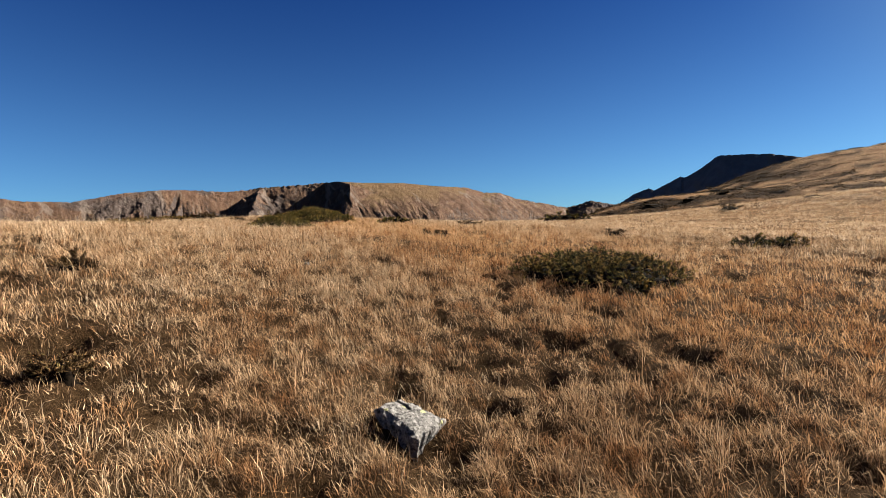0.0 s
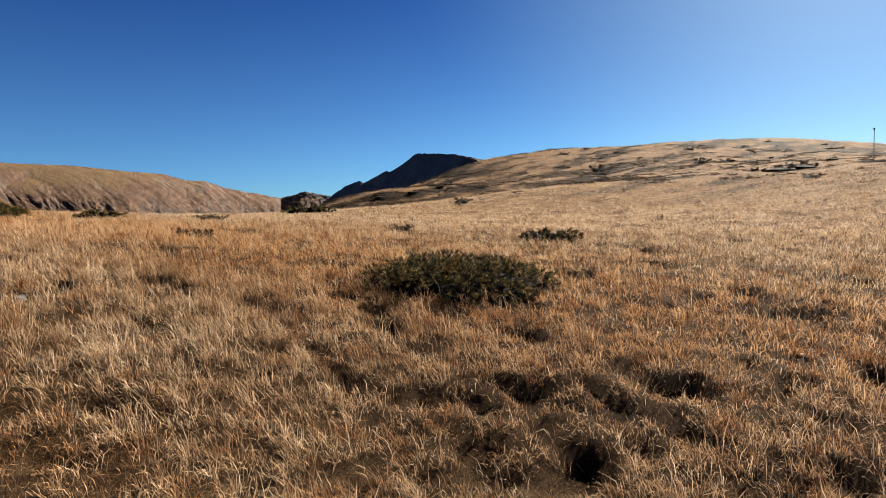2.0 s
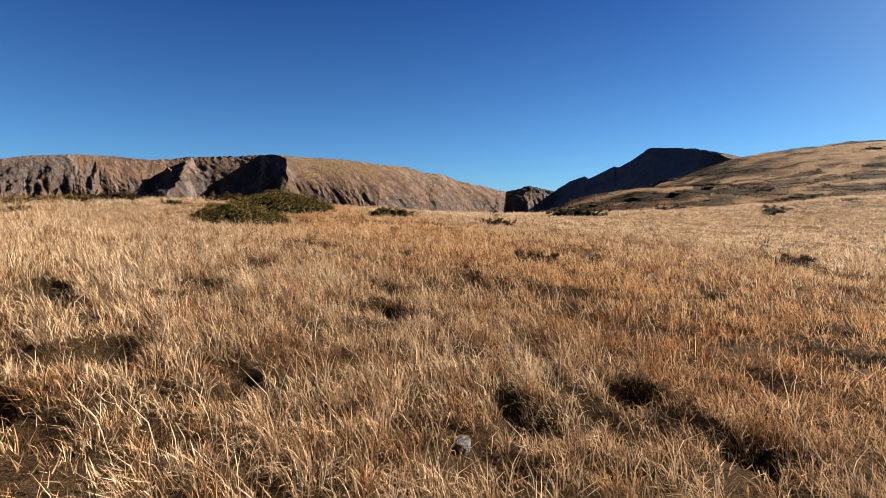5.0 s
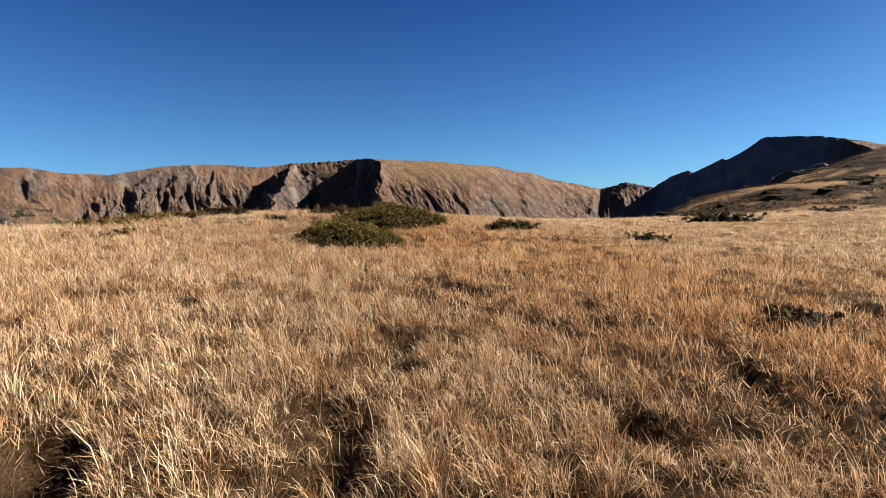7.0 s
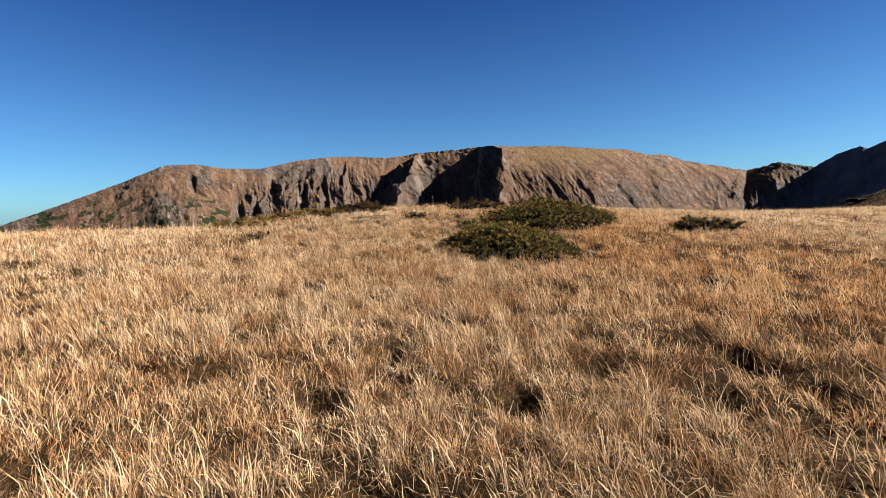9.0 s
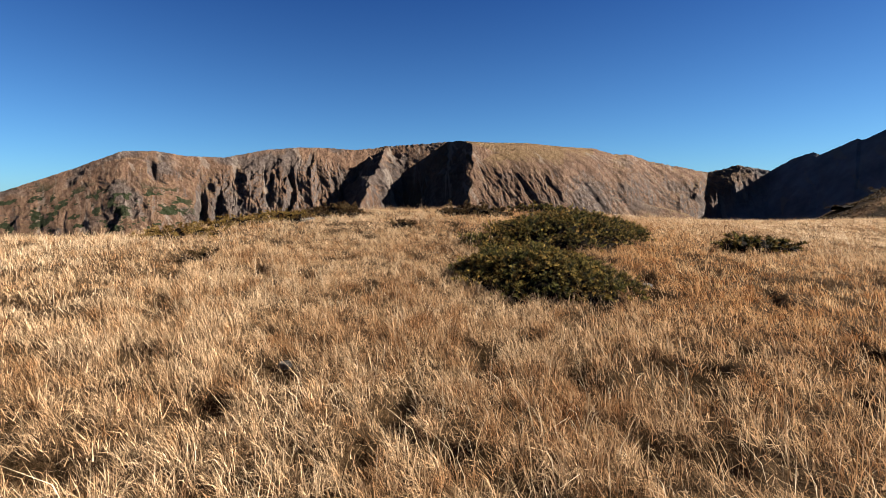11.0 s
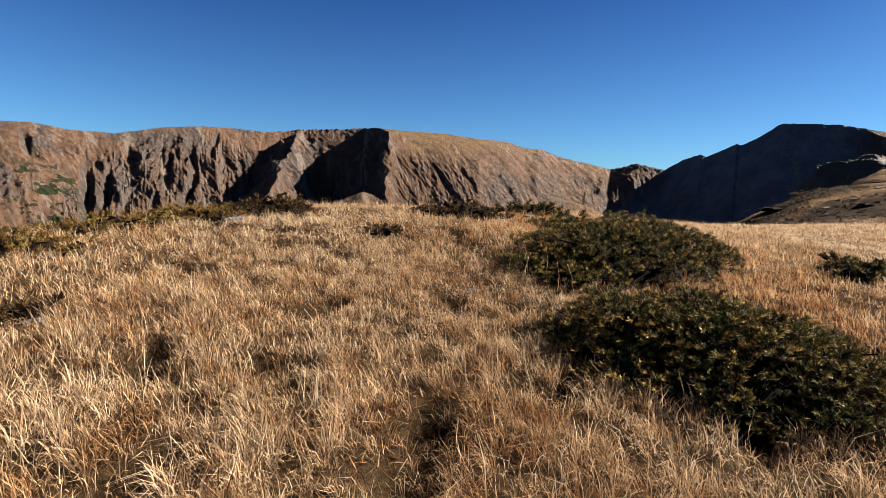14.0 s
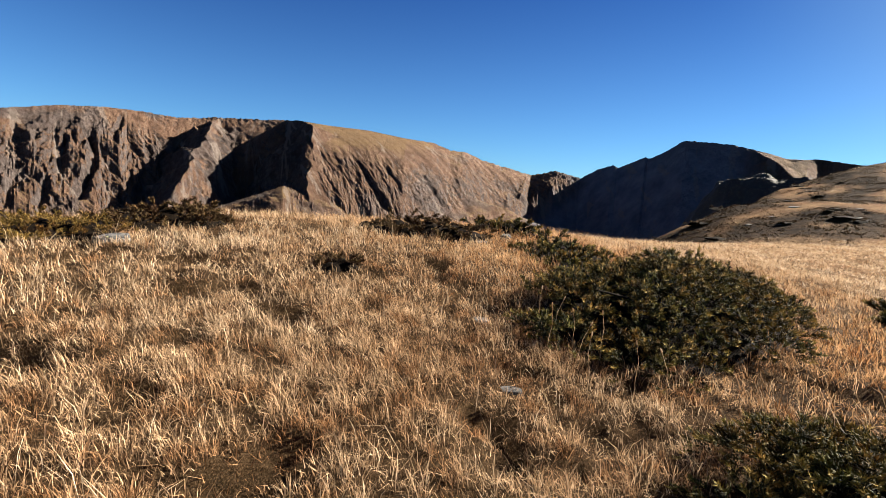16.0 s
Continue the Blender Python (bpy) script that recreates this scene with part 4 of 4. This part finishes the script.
# rock outcrop past the shoulder of the hill
ox, oy = np.meshgrid(np.linspace(-34, 34, 90), np.linspace(-26, 26, 70), indexing="ij")
wx_, wy_ = 117 + ox * 0.82 + oy * 0.57, 185 - ox * 0.57 + oy * 0.82
oz = land(wx_, wy_)
ragged = 9 * (fbm(ox / 9, oy / 9, 321, 4) - 0.5)
ox, oy = ox + ragged, oy + 7 * (fbm(ox / 7, oy / 7, 331, 4) - 0.5)
body = 14.2 - 0.045 * (ox + 14) - 1.8 * np.maximum(-ox - 18, 0) - 1.1 * np.maximum(np.abs(oy) - 6, 0) - 0.5 * np.maximum(ox - 20, 0)
body = body + 7 * (ridges(ox / 24, oy / 18, 3.1, 4) - 0.6) + 2.5 * (fbm(ox / 3, oy / 3, 311, 3) - 0.5)
oz = np.maximum(body, oz - 2)
outcrop = new("rock_outcrop", mesh_of("rock_outcrop", np.stack([wx_, wy_, oz], -1).reshape(-1, 3), [grid_faces(90, 70)], SHADED_CRAG))
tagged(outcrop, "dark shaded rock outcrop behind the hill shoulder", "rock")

# marker pole on the hilltop
pole = new("marker_pole")
px_, py_ = 89.8, 34.2
pole.location = (px_, py_, float(land(px_, py_)))
v, f = tube([(0, 0, -0.5), (0, 0, 1.6), (0.02, 0, 3.1)], [0.05, 0.045, 0.04], 8)
part("post", mesh_of("post", v, f, TWIG_AND_SHADE, True), pole)
v, f = tube([(0.02, 0, 3.1), (0.02, 0, 3.18), (0.02, 0, 3.3), (0.02, 0, 3.36)], [0.05, 0.13, 0.13, 0.03], 8)
part("knob", mesh_of("knob", v, f, TWIG_AND_SHADE, True), pole)
tagged(pole, "thin dark marker pole on the hilltop", "pole")

# dry flower stalks beside the thicket
stalk = None
rng_s = np.random.default_rng(91)
for sx, sy in ((-8.75, 25.34), (-8.77, 25.94), (-8.12, 24.89), (-8.79, 26.24), (-8.37, 25.66), (-8.72, 25.04), (-8.9, 25.6), (-8.6, 25.75), (-8.95, 26.6), (-8.3, 25.1), (-10.4, 31.2), (-11.3, 30.9)):
    spot = pose(sx, sy, float(land(sx, sy)), rng_s.uniform(-12, 8), rng_s.uniform(-14, 10), rng_s.uniform(0, 360))
    if stalk is None:
        stalk = new("flower_stalk")
        stalk.matrix_world = spot
        v, f = tube([(0, 0, -0.04), (0.01, 0, 0.16), (0.0, 0.015, 0.31), (0.03, 0.02, 0.45)], [0.0026, 0.0022, 0.0018, 0.0012], 5)
        part("stem", mesh_of("stem", v, f, HEADS, True), stalk)
        v, f = tube([(0.03, 0.02, 0.445), (0.032, 0.02, 0.455), (0.036, 0.021, 0.475), (0.039, 0.021, 0.485)], [0.002, 0.006, 0.0065, 0.0015], 6)
        part("seed_head", mesh_of("seed_head", v, f, HEADS, True), stalk, "pale dry seed head")
        tagged(stalk, "thin dry flower stalk with a pale seed head", "dry flower", "flower stalks")
    else:
        copy_thing(stalk, spot)

# worn hollows between the tussocks
for hx, hy, ha, hb in ((-0.41, 5.25, 0.20, 0.09), (0.22, 4.25, 0.13, 0.08), (0.75, 4.7, 0.14, 0.07), (1.5, 3.6, 0.16, 0.08), (-3.3, 4.3, 0.16, 0.07), (-5.8, 15.4, 0.15, 0.09), (-6.85, 14.7, 0.13, 0.08),
                       (-3.2, 8.7, 0.16, 0.08), (-0.9, 9.3, 0.18, 0.09), (-10.3, 24.4, 0.15, 0.08), (-4.9, 13.2, 0.2, 0.08), (-8.9, 19.6, 0.18, 0.08)):
    SHRUBS.append((hx, hy, ha * 1.3, hb * 1.3, 10))

# grass over the meadow
turf("meadow_grass", "dense dry golden grass in wind-bent tussocks", GRASS,
     tussocks(216, 0.0, 7.0, (-6, -3.5, 8, 0), 22, 18, 0.08, 0.24, 0.008, 2),
     tussocks(201, 0.0, 2.7, (-15, 0, 5, 28), 58, 42, 0.060, 0.170, 0.0041, 2),
     tussocks(206, 0.0, 2.7, (-15, 0, 5, 28), 700, 2, 0.05, 0.125, 0.0068, 1, 1.3, 0.8, False),
     tussocks(213, 2.7, 6.0, (-18, 0, 8, 32), 32, 26, 0.072, 0.165, 0.0062, 2),
     tussocks(214, 2.7, 6.0, (-18, 0, 8, 32), 320, 2, 0.06, 0.135, 0.0105, 1, 1.3, 0.8, False),
     tussocks(202, 6.0, 13.0, (-26, -2, 16, 40), 16, 22, 0.10, 0.165, 0.0080, 2, 0.9),
     tussocks(207, 6.0, 14.0, (-26, -2, 16, 40), 95, 3, 0.08, 0.135, 0.0125, 1, 1.2, 0.8, False))
turf("hillside_grass", "pale dry grass over the far meadow and hillside", GRASS,
     tussocks(203, 13.0, 40.0, (-34, -2, 52, 66), 13, 9, 0.14, 0.14, 0.019, 1, 1.5, 1.0, False),
     tussocks(204, 40.0, 150.0, (0, 0, 135, 135), 1.3, 11, 0.4, 0.11, 0.055, 1, 1.3, 1.0, False))
turf("grass_heads", "pale feathery seed heads standing over the dry grass", HEADS,
     tussocks(205, 0.0, 6.0, (-20, 0, 12, 32), 28, 4, 0.07, 0.29, 0.0036, 2, 0.8),
     tussocks(208, 5.0, 14.0, (-26, -2, 16, 40), 21, 11, 0.12, 0.19, 0.0068, 1, 0.7),
     tussocks(209, 13.0, 40.0, (-34, -2, 30, 66), 15, 9, 0.18, 0.15, 0.013, 1, 1.3),
     tussocks(210, 40.0, 150.0, (0, 0, 135, 135), 0.2, 10, 0.5, 0.16, 0.06, 1, 1.0))
turf("heath_turf", "low brown heath growing in patches among the grass", HEATH,
     tussocks(211, 0.0, 6.5, (-16, 0, 10, 30), 65, 8, 0.06, 0.16, 0.007, 1, 1.1, 0.4, False, 0.7),
     tussocks(212, 6.5, 40.0, (-30, 0, 46, 66), 5, 12, 0.14, 0.18, 0.02, 1, 1.1, 0.4, False, 0.6),
     tussocks(215, 38.0, 120.0, (4, 10, 90, 112), 4.6, 12, 0.35, 0.12, 0.11, 1, 1.7, 0.4, False, 0.95))
